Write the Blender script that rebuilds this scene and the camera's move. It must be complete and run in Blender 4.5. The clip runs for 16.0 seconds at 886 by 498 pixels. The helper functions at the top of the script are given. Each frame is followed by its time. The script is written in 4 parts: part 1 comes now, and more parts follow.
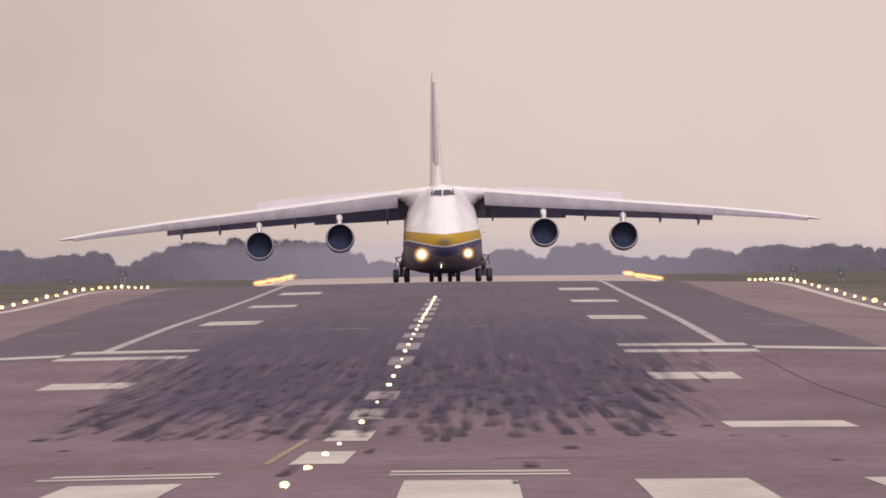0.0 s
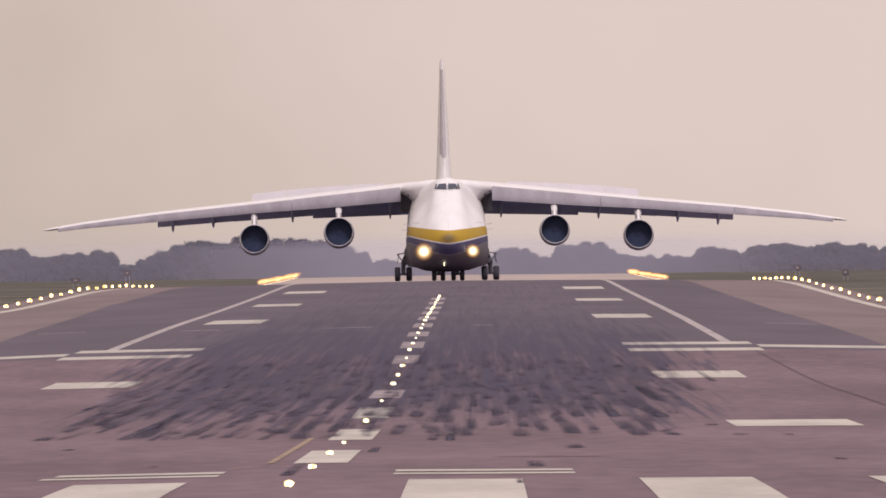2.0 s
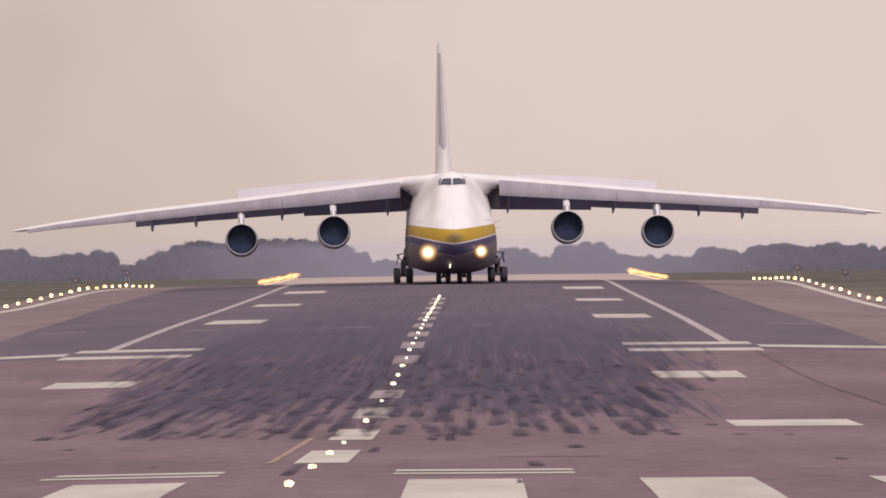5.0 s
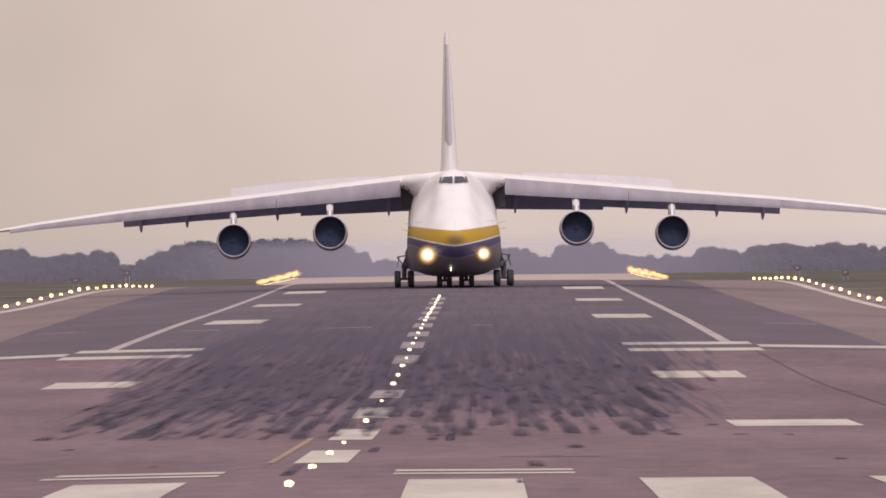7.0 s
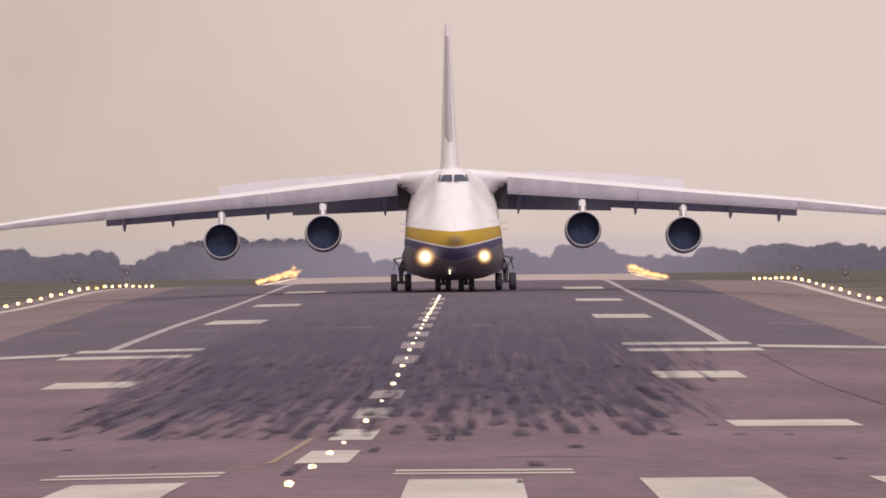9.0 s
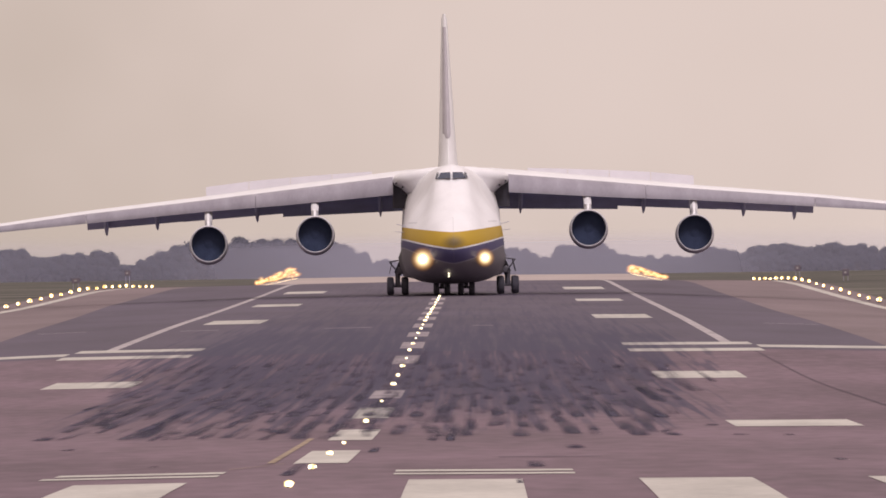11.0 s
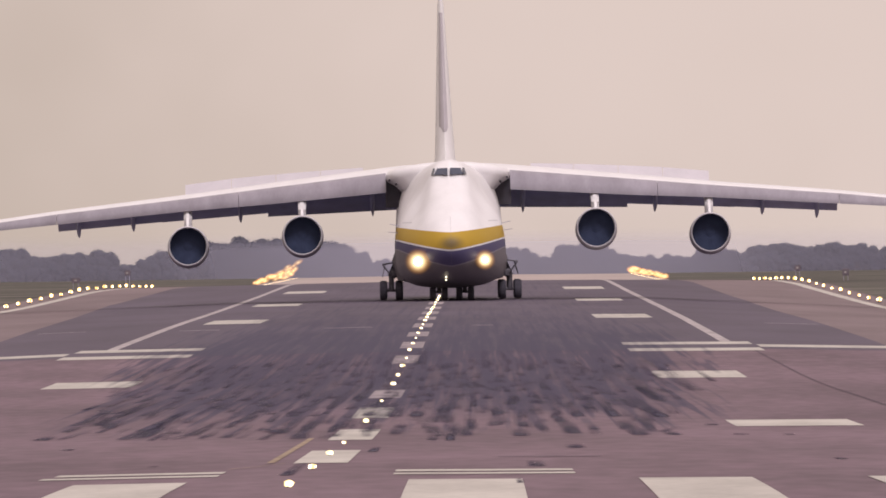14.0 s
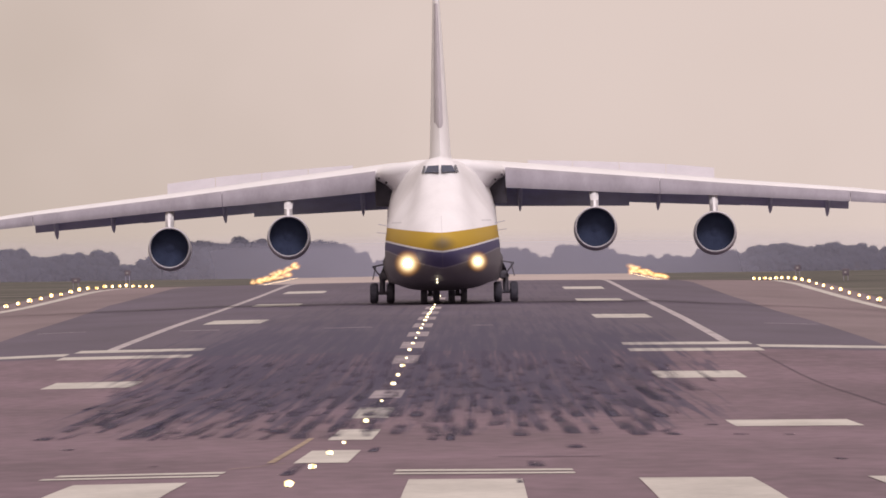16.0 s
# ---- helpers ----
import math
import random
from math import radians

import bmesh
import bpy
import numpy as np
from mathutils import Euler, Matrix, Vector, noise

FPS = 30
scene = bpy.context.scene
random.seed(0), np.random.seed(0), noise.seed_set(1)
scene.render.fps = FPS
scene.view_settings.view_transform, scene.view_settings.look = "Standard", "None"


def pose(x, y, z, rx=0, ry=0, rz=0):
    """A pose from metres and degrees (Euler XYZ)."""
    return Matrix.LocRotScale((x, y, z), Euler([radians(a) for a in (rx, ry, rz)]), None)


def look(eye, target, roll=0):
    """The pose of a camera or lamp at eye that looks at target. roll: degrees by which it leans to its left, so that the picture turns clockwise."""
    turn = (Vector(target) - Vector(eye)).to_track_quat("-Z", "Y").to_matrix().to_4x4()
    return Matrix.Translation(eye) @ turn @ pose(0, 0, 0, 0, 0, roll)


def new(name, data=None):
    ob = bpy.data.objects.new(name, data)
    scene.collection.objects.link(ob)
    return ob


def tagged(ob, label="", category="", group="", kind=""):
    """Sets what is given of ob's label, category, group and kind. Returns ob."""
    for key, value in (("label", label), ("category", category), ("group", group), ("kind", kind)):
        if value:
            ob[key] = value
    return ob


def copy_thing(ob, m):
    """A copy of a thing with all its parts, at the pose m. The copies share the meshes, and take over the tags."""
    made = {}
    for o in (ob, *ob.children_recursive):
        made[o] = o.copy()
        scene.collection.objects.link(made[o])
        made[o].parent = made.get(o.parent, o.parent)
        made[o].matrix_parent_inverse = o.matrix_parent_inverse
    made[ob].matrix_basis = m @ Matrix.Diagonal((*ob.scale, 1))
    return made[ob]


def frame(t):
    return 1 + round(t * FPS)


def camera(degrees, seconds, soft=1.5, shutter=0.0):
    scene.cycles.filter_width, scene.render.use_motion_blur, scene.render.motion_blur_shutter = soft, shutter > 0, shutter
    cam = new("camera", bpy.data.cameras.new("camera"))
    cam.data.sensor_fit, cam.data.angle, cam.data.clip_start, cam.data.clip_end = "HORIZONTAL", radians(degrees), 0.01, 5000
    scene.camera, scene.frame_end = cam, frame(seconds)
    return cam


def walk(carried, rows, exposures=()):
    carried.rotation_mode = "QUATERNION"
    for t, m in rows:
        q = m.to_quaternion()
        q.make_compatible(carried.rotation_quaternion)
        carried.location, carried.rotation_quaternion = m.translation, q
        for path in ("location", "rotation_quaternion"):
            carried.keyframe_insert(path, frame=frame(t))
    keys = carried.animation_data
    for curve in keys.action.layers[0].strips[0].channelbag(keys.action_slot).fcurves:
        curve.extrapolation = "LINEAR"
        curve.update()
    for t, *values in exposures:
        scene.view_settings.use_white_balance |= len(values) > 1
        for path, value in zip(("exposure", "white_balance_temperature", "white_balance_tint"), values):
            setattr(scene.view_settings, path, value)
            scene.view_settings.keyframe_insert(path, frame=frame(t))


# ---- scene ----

F = 27894.0                      # focal length over one picture unit
EYE_Z = 3.6
XC = -2.70                       # centreline of the runway, to the left of the camera
cam = camera(2 * math.degrees(math.atan(784 / F)), 16.0, soft=1.7)


def aim(dx, dy):
    """The camera's pose, with the small shake of its tripod head."""
    d = 1000.0
    return look((0, 0, EYE_Z), ((-61.7 - dx) / F * d, d, EYE_Z + (39.0 + dy) / F * d), -0.825)


SHAKE = [(0, -8, 2), (0.1, 4, 3), (0.2, 13, 3.5), (0.3, 14.5, 1.5), (0.4, 11, 1.5), (0.5, 9, 1.7), (0.6, 5, 1.5), (0.8, 3.2, 1.2), (1, 2.2, 1), (1.2, 1, 1), (1.5, 1.3, 1), (2, 0, 0), (2.5, -1.2, 0),
         (2.8, -5, 0), (3, -4.8, 0), (3.2, -2.5, 0), (3.5, -1, 0), (4, -0.7, 0), (5, 0, 0), (6.5, 0, 0), (11.5, 0, 0.4), (12, 0, 0), (16, 0, 0)]
walk(cam, [(t, aim(dx, dy)) for t, dx, dy in SHAKE])

# ---- light ----
SUN_EL, SUN_AZ = 47.0, 166.0     # sun high behind the camera, to its right
world = bpy.data.worlds.new("world")
scene.world = world
world.use_nodes = True
wn, wl = world.node_tree.nodes, world.node_tree.links
sky = wn.new("ShaderNodeTexSky")
sky.sky_type, sky.sun_disc = "NISHITA", False
sky.sun_elevation, sky.sun_rotation = radians(SUN_EL), radians(SUN_AZ)
sky.dust_density, sky.air_density = 6.0, 1.5
geo = wn.new("ShaderNodeTexCoord")
slant = wn.new("ShaderNodeVectorMath")
slant.operation = "DOT_PRODUCT"
slant.inputs[1].default_value = (7.0, 0.0, 9.0)
wl.new(geo.outputs["Generated"], slant.inputs[0])
cloud = wn.new("ShaderNodeTexNoise")
cloud.inputs["Scale"].default_value, cloud.inputs["Detail"].default_value = 40.0, 3.0
wl.new(geo.outputs["Generated"], cloud.inputs["Vector"])
blend = wn.new("ShaderNodeMath")
blend.operation = "MULTIPLY_ADD"
blend.inputs[1].default_value = 0.55
wl.new(cloud.outputs["Fac"], blend.inputs[0])
wl.new(slant.outputs["Value"], blend.inputs[2])
veil = wn.new("ShaderNodeValToRGB")
veil.color_ramp.interpolation = "EASE"
veil.color_ramp.elements[0].position, veil.color_ramp.elements[0].color = 0.0, (6.2, 5.05, 4.4, 1)
veil.color_ramp.elements[1].position, veil.color_ramp.elements[1].color = 0.54, (8.15, 6.66, 6.12, 1)
veil.color_ramp.elements.new(0.85).color = (7.7, 6.3, 5.85, 1)
wl.new(blend.outputs[0], veil.inputs["Fac"])
haze = wn.new("ShaderNodeMix")
haze.data_type = "RGBA"
haze.inputs["Factor"].default_value = 0.9
wl.new(sky.outputs["Color"], haze.inputs["A"])
wl.new(veil.outputs["Color"], haze.inputs["B"])
bg = wn["Background"]
bg.inputs["Strength"].default_value = 0.1
wl.new(haze.outputs["Result"], bg.inputs["Color"])

sun = new("sun", bpy.data.lights.new("sun", "SUN"))
sun.data.energy, sun.data.angle, sun.data.color = 1.65, radians(18), (1.0, 0.93, 0.98)
sun.matrix_world = look((0, 0, 0), (-math.sin(radians(SUN_AZ)) * math.cos(radians(SUN_EL)), -math.cos(radians(SUN_AZ)) * math.cos(radians(SUN_EL)), -math.sin(radians(SUN_EL))))

# ---- materials ----


def mat(name, color, rough=0.6, metal=0.0, var=0.25, scale=2.0, fine=30.0, bump=0.0, tint=None, stretch=(1, 1, 1), spec=0.5, grain=0.35):
    """A surface of one base colour with broad stains and fine grain, in object space."""
    m = bpy.data.materials.new(name)
    m.use_nodes = True
    n, l = m.node_tree.nodes, m.node_tree.links
    b = n["Principled BSDF"]
    b.inputs["Roughness"].default_value, b.inputs["Metallic"].default_value = rough, metal
    b.inputs["Specular IOR Level"].default_value = spec
    co = n.new("ShaderNodeTexCoord")
    mp = n.new("ShaderNodeMapping")
    mp.inputs["Scale"].default_value = stretch
    l.new(co.outputs["Object"], mp.inputs["Vector"])
    a, c = n.new("ShaderNodeTexNoise"), n.new("ShaderNodeTexNoise")
    a.inputs["Scale"].default_value, a.inputs["Detail"].default_value = scale, 5
    c.inputs["Scale"].default_value, c.inputs["Detail"].default_value = fine, 3
    l.new(mp.outputs["Vector"], a.inputs["Vector"])
    l.new(mp.outputs["Vector"], c.inputs["Vector"])
    add = n.new("ShaderNodeMath")
    add.operation = "MULTIPLY_ADD"
    add.inputs[1].default_value = grain
    l.new(c.outputs["Fac"], add.inputs[0])
    l.new(a.outputs["Fac"], add.inputs[2])
    ramp = n.new("ShaderNodeValToRGB")
    t = tint or color
    ramp.color_ramp.elements[0].position, ramp.color_ramp.elements[1].position = 0.45 + (grain - 0.35) / 2, 0.9 + (grain - 0.35) / 2
    ramp.color_ramp.elements[0].color = (*[x * (1 - var) for x in color], 1)
    ramp.color_ramp.elements[1].color = (*[min(1, x * (1 + var)) for x in t], 1)
    l.new(add.outputs[0], ramp.inputs["Fac"])
    l.new(ramp.outputs["Color"], b.inputs["Base Color"])
    if bump:
        bp = n.new("ShaderNodeBump")
        bp.inputs["Strength"].default_value = bump
        l.new(add.outputs[0], bp.inputs["Height"])
        l.new(bp.outputs["Normal"], b.inputs["Normal"])
    return m


def glow(name, color, strength):
    m = bpy.data.materials.new(name)
    m.use_nodes = True
    b = m.node_tree.nodes["Principled BSDF"]
    b.inputs["Base Color"].default_value = (*color, 1)
    b.inputs["Emission Color"].default_value = (*color, 1)
    b.inputs["Emission Strength"].default_value = strength
    return m


M = {}
M["grass"] = mat("grass", (0.088, 0.085, 0.079), 0.9, var=0.4, scale=0.05, fine=1.5, tint=(0.118, 0.109, 0.095), spec=0.1)
M["concrete"] = mat("worn_asphalt", (0.170, 0.115, 0.143), 0.75, var=0.27, scale=0.14, fine=1.9, stretch=(1, 0.12, 1), spec=0.25, grain=0.6)
M["shoulder"] = mat("pale_shoulder_asphalt", (0.188, 0.139, 0.152), 0.7, var=0.2, scale=0.12, fine=2.5, stretch=(1, 0.12, 1), spec=0.3)
M["asphalt"] = mat("dark_asphalt", (0.099, 0.079, 0.113), 0.7, var=0.2, scale=0.15, fine=2.5, stretch=(1, 0.12, 1), spec=0.25)
M["rubber"] = mat("tyre_rubber_film", (0.080, 0.062, 0.092), 0.7, var=0.25, scale=0.3, fine=3, stretch=(1, 0.1, 1), spec=0.2)
M["marking"] = mat("marking_paint", (0.52, 0.49, 0.455), 0.7, var=0.18, scale=0.5, fine=6, stretch=(1, 0.15, 1), spec=0.2)
M["worn_marking"] = mat("worn_marking_paint", (0.36, 0.31, 0.33), 0.75, var=0.3, scale=1.2, fine=6, stretch=(1, 0.15, 1), spec=0.2)
M["line_marking"] = mat("side_line_paint", (0.42, 0.375, 0.39), 0.75, var=0.25, scale=1.2, fine=6, stretch=(1, 0.15, 1), spec=0.2)
M["yellow_marking"] = mat("yellow_marking_paint", (0.32, 0.245, 0.18), 0.75, var=0.25, scale=1.2, fine=6, stretch=(1, 0.15, 1), spec=0.2)
M["white"] = mat("white_paint", (0.84, 0.82, 0.85), 0.35, var=0.05, scale=0.6, fine=6)
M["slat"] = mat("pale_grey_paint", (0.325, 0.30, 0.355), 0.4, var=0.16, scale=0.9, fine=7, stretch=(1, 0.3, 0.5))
M["under"] = mat("grey_underside_paint", (0.36, 0.345, 0.46), 0.5, var=0.1, scale=0.8, fine=5)
M["spoiler"] = mat("pale_spoiler_paint", (0.58, 0.55, 0.60), 0.5, var=0.05, scale=0.8, fine=5)
M["strip"] = mat("lilac_grey_strip", (0.50, 0.46, 0.51), 0.5, var=0.06, scale=0.8, fine=5)
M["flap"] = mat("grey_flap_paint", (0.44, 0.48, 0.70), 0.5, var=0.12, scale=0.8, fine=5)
M["metal"] = mat("pale_lip_metal", (0.60, 0.58, 0.63), 0.4, 0.15, var=0.1, scale=2, fine=20)
M["dark_metal"] = mat("dark_metal", (0.12, 0.11, 0.135), 0.5, 0.3, var=0.2, scale=2, fine=20)
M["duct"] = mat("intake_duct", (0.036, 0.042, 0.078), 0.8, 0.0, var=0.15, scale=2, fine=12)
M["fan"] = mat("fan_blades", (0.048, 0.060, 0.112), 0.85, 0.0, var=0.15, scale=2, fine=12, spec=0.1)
M["tyre"] = mat("tyre_rubber", (0.06, 0.055, 0.075), 0.85, var=0.25, scale=4, fine=30)
M["glass"] = mat("windscreen_glass", (0.075, 0.085, 0.125), 0.15, 0.0, var=0.1, scale=1, fine=5)
M["lamp_rim"] = mat("lamp_housing", (0.12, 0.1, 0.1), 0.5, 0.3, var=0.15, scale=4, fine=20)
# near-black: the shade inside openings is put into the colour
M["recess"] = mat("recess_shade_tone", (0.045, 0.04, 0.055), 0.8, var=0.2, scale=2, fine=10)
M["sign"] = mat("sign_board", (0.12, 0.095, 0.12), 0.6, var=0.15, scale=3, fine=15)
M["sign_mark"] = mat("sign_marking", (0.34, 0.31, 0.31), 0.6, var=0.1, scale=3, fine=15)
# part of the distance haze is put into the blue of the leaves
M["leaf"] = mat("haze_blue_foliage", (0.074, 0.080, 0.115), 0.95, var=0.2, scale=0.35, fine=2.0, spec=0.05)
n_, l_ = M["leaf"].node_tree.nodes, M["leaf"].node_tree.links
thin, both = n_.new("ShaderNodeBsdfTranslucent"), n_.new("ShaderNodeMixShader")
l_.new(n_["Principled BSDF"].inputs["Base Color"].links[0].from_socket, thin.inputs["Color"])
both.inputs["Fac"].default_value = 0.5
l_.new(n_["Principled BSDF"].outputs[0], both.inputs[1])
l_.new(thin.outputs[0], both.inputs[2])
l_.new(both.outputs[0], n_["Material Output"].inputs["Surface"])
# the far runway's haze is put into this pale base colour
M["far_concrete"] = mat("haze_paled_runway", (0.43, 0.36, 0.345), 0.8, var=0.1, scale=0.05, fine=1.0, stretch=(1, 0.1, 1), spec=0.2)


def haze_sheet():
    """Haze painted on a sheet: mostly clear, with a pale diffuse tint for scattered daylight; it thins out upwards."""
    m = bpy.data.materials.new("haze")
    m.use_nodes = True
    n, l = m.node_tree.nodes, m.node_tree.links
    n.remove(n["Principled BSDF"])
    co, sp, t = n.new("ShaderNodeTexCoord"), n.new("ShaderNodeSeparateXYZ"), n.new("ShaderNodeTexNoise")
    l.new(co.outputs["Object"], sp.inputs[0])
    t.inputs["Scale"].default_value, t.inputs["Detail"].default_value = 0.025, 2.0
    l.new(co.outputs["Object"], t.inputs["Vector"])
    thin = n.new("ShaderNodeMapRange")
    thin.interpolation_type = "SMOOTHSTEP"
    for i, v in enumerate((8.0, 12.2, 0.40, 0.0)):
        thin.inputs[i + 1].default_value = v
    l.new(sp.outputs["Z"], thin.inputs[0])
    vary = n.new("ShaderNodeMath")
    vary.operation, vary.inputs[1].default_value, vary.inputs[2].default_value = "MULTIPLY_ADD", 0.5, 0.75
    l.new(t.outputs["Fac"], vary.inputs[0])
    # denser over the runway, to stand for drifting exhaust
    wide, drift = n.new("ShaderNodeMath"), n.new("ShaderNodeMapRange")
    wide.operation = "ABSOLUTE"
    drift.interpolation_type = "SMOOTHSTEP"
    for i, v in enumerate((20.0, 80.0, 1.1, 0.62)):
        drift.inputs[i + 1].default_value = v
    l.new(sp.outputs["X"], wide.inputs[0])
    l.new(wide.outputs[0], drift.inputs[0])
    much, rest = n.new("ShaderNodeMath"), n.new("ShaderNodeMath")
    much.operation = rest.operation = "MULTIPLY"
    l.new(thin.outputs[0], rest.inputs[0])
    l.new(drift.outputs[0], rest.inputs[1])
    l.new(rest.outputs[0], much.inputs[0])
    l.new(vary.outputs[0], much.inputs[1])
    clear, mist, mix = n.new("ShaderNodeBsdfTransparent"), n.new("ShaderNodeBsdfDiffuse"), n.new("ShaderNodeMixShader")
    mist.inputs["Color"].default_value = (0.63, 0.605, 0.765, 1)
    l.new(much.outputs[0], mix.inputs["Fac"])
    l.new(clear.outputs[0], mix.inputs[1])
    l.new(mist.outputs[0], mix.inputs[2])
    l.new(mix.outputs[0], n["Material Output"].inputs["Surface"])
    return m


M["haze"] = haze_sheet()
M["bark"] = mat("bark", (0.09, 0.08, 0.09), 0.9, var=0.2, scale=3, fine=15, spec=0.1)
M["landing_glow"] = glow("landing_light_glass", (1.0, 0.84, 0.48), 20.0)


def lamp_halo():
    """A lamp's glare painted as a glowing disc: brightest in the middle, amber and clear towards the rim."""
    m = bpy.data.materials.new("lamp_halo_disc")
    m.use_nodes = True
    n, l = m.node_tree.nodes, m.node_tree.links
    n.remove(n["Principled BSDF"])
    co, off, flat, far = n.new("ShaderNodeTexCoord"), n.new("ShaderNodeVectorMath"), n.new("ShaderNodeVectorMath"), n.new("ShaderNodeVectorMath")
    off.operation, off.inputs[1].default_value = "SUBTRACT", (0.5, 0.5, 0.5)
    flat.operation, flat.inputs[1].default_value = "MULTIPLY", (2.0, 0.0, 2.0)
    far.operation = "LENGTH"
    l.new(co.outputs["Generated"], off.inputs[0])
    l.new(off.outputs[0], flat.inputs[0])
    l.new(flat.outputs[0], far.inputs[0])
    tone = n.new("ShaderNodeValToRGB")
    tone.color_ramp.elements[0].position, tone.color_ramp.elements[0].color = 0.3, (1.0, 0.86, 0.5, 1)
    tone.color_ramp.elements[1].position, tone.color_ramp.elements[1].color = 0.75, (1.0, 0.42, 0.10, 1)
    l.new(far.outputs["Value"], tone.inputs["Fac"])
    power, dens = n.new("ShaderNodeMapRange"), n.new("ShaderNodeMapRange")
    for i, (p_, d_) in enumerate(zip((0.2, 0.9, 3.0, 0.6), (0.05, 0.95, 0.8, 0.0))):
        power.inputs[i + 1].default_value, dens.inputs[i + 1].default_value = p_, d_
    dens.interpolation_type = "SMOOTHSTEP"
    l.new(far.outputs["Value"], power.inputs[0])
    l.new(far.outputs["Value"], dens.inputs[0])
    clear, light, mix = n.new("ShaderNodeBsdfTransparent"), n.new("ShaderNodeEmission"), n.new("ShaderNodeMixShader")
    l.new(tone.outputs["Color"], light.inputs["Color"])
    l.new(power.outputs[0], light.inputs["Strength"])
    l.new(dens.outputs[0], mix.inputs["Fac"])
    l.new(clear.outputs[0], mix.inputs[1])
    l.new(light.outputs[0], mix.inputs[2])
    l.new(mix.outputs[0], n["Material Output"].inputs["Surface"])
    return m


M["halo_glow"] = lamp_halo()


def lens_glow(name, inner, strong, outer, weak):
    """A lit lens: white-hot in the middle, amber towards its rim."""
    m = bpy.data.materials.new(name)
    m.use_nodes = True
    n, l = m.node_tree.nodes, m.node_tree.links
    n.remove(n["Principled BSDF"])
    co, off, flat, far = n.new("ShaderNodeTexCoord"), n.new("ShaderNodeVectorMath"), n.new("ShaderNodeVectorMath"), n.new("ShaderNodeVectorMath")
    off.operation, off.inputs[1].default_value = "SUBTRACT", (0.5, 0.5, 0.5)
    flat.operation, flat.inputs[1].default_value = "MULTIPLY", (2.0, 0.0, 2.0)
    far.operation = "LENGTH"
    l.new(co.outputs["Generated"], off.inputs[0])
    l.new(off.outputs[0], flat.inputs[0])
    l.new(flat.outputs[0], far.inputs[0])
    tone, power, light = n.new("ShaderNodeValToRGB"), n.new("ShaderNodeMapRange"), n.new("ShaderNodeEmission")
    tone.color_ramp.elements[0].position, tone.color_ramp.elements[0].color = 0.3, (*inner, 1)
    tone.color_ramp.elements[1].position, tone.color_ramp.elements[1].color = 0.8, (*outer, 1)
    for i, v in enumerate((0.35, 0.9, strong, weak)):
        power.inputs[i + 1].default_value = v
    l.new(far.outputs["Value"], tone.inputs["Fac"])
    l.new(far.outputs["Value"], power.inputs[0])
    l.new(tone.outputs["Color"], light.inputs["Color"])
    l.new(power.outputs[0], light.inputs["Strength"])
    l.new(light.outputs[0], n["Material Output"].inputs["Surface"])
    return m


M["edge_glow"] = lens_glow("edge_light_glass", (1.0, 0.85, 0.55), 7.0, (1.0, 0.58, 0.18), 1.7)
M["centre_glow"] = lens_glow("centre_light_glass", (1.0, 0.92, 0.70), 6.0, (1.0, 0.75, 0.36), 1.6)


def ember():
    """Soft glowing puffs: dense in the middle, ragged and clear at the rim."""
    m = bpy.data.materials.new("shimmering_light")
    m.use_nodes = True
    n, l = m.node_tree.nodes, m.node_tree.links
    n.remove(n["Principled BSDF"])
    co, t = n.new("ShaderNodeTexCoord"), n.new("ShaderNodeTexNoise")
    t.inputs["Scale"].default_value, t.inputs["Detail"].default_value = 1.8, 4.0
    l.new(co.outputs["Object"], t.inputs["Vector"])
    off, far = n.new("ShaderNodeVectorMath"), n.new("ShaderNodeVectorMath")
    off.operation, off.inputs[1].default_value = "SUBTRACT", (0.5, 0.5, 0.5)
    l.new(co.outputs["Generated"], off.inputs[0])
    flat = n.new("ShaderNodeVectorMath")
    flat.operation, flat.inputs[1].default_value = "MULTIPLY", (2.0, 0.0, 2.0)
    l.new(off.outputs[0], flat.inputs[0])
    far.operation = "LENGTH"
    l.new(flat.outputs[0], far.inputs[0])
    rim = n.new("ShaderNodeMapRange")
    for i, v in enumerate((0.0, 0.95, 0.85, -0.22)):
        rim.inputs[i + 1].default_value = v
    l.new(far.outputs["Value"], rim.inputs[0])
    dens = n.new("ShaderNodeMath")
    dens.operation, dens.use_clamp = "MULTIPLY", True
    l.new(rim.outputs[0], dens.inputs[0])
    l.new(t.outputs["Fac"], dens.inputs[1])
    clear, light, mix = n.new("ShaderNodeBsdfTransparent"), n.new("ShaderNodeEmission"), n.new("ShaderNodeMixShader")
    tone = n.new("ShaderNodeValToRGB")
    tone.color_ramp.elements[0].position, tone.color_ramp.elements[0].color = 0.05, (1.0, 0.76, 0.38, 1)
    tone.color_ramp.elements[1].position, tone.color_ramp.elements[1].color = 0.6, (1.0, 0.42, 0.15, 1)
    l.new(far.outputs["Value"], tone.inputs["Fac"])
    l.new(tone.outputs["Color"], light.inputs["Color"])
    light.inputs["Strength"].default_value = 2.3
    l.new(dens.outputs[0], mix.inputs["Fac"])
    l.new(clear.outputs[0], mix.inputs[1])
    l.new(light.outputs[0], mix.inputs[2])
    l.new(mix.outputs[0], n["Material Output"].inputs["Surface"])
    return m


M["ember"] = ember()
M["dim"] = glow("small_light_glass", (1.0, 0.9, 0.62), 2.5)



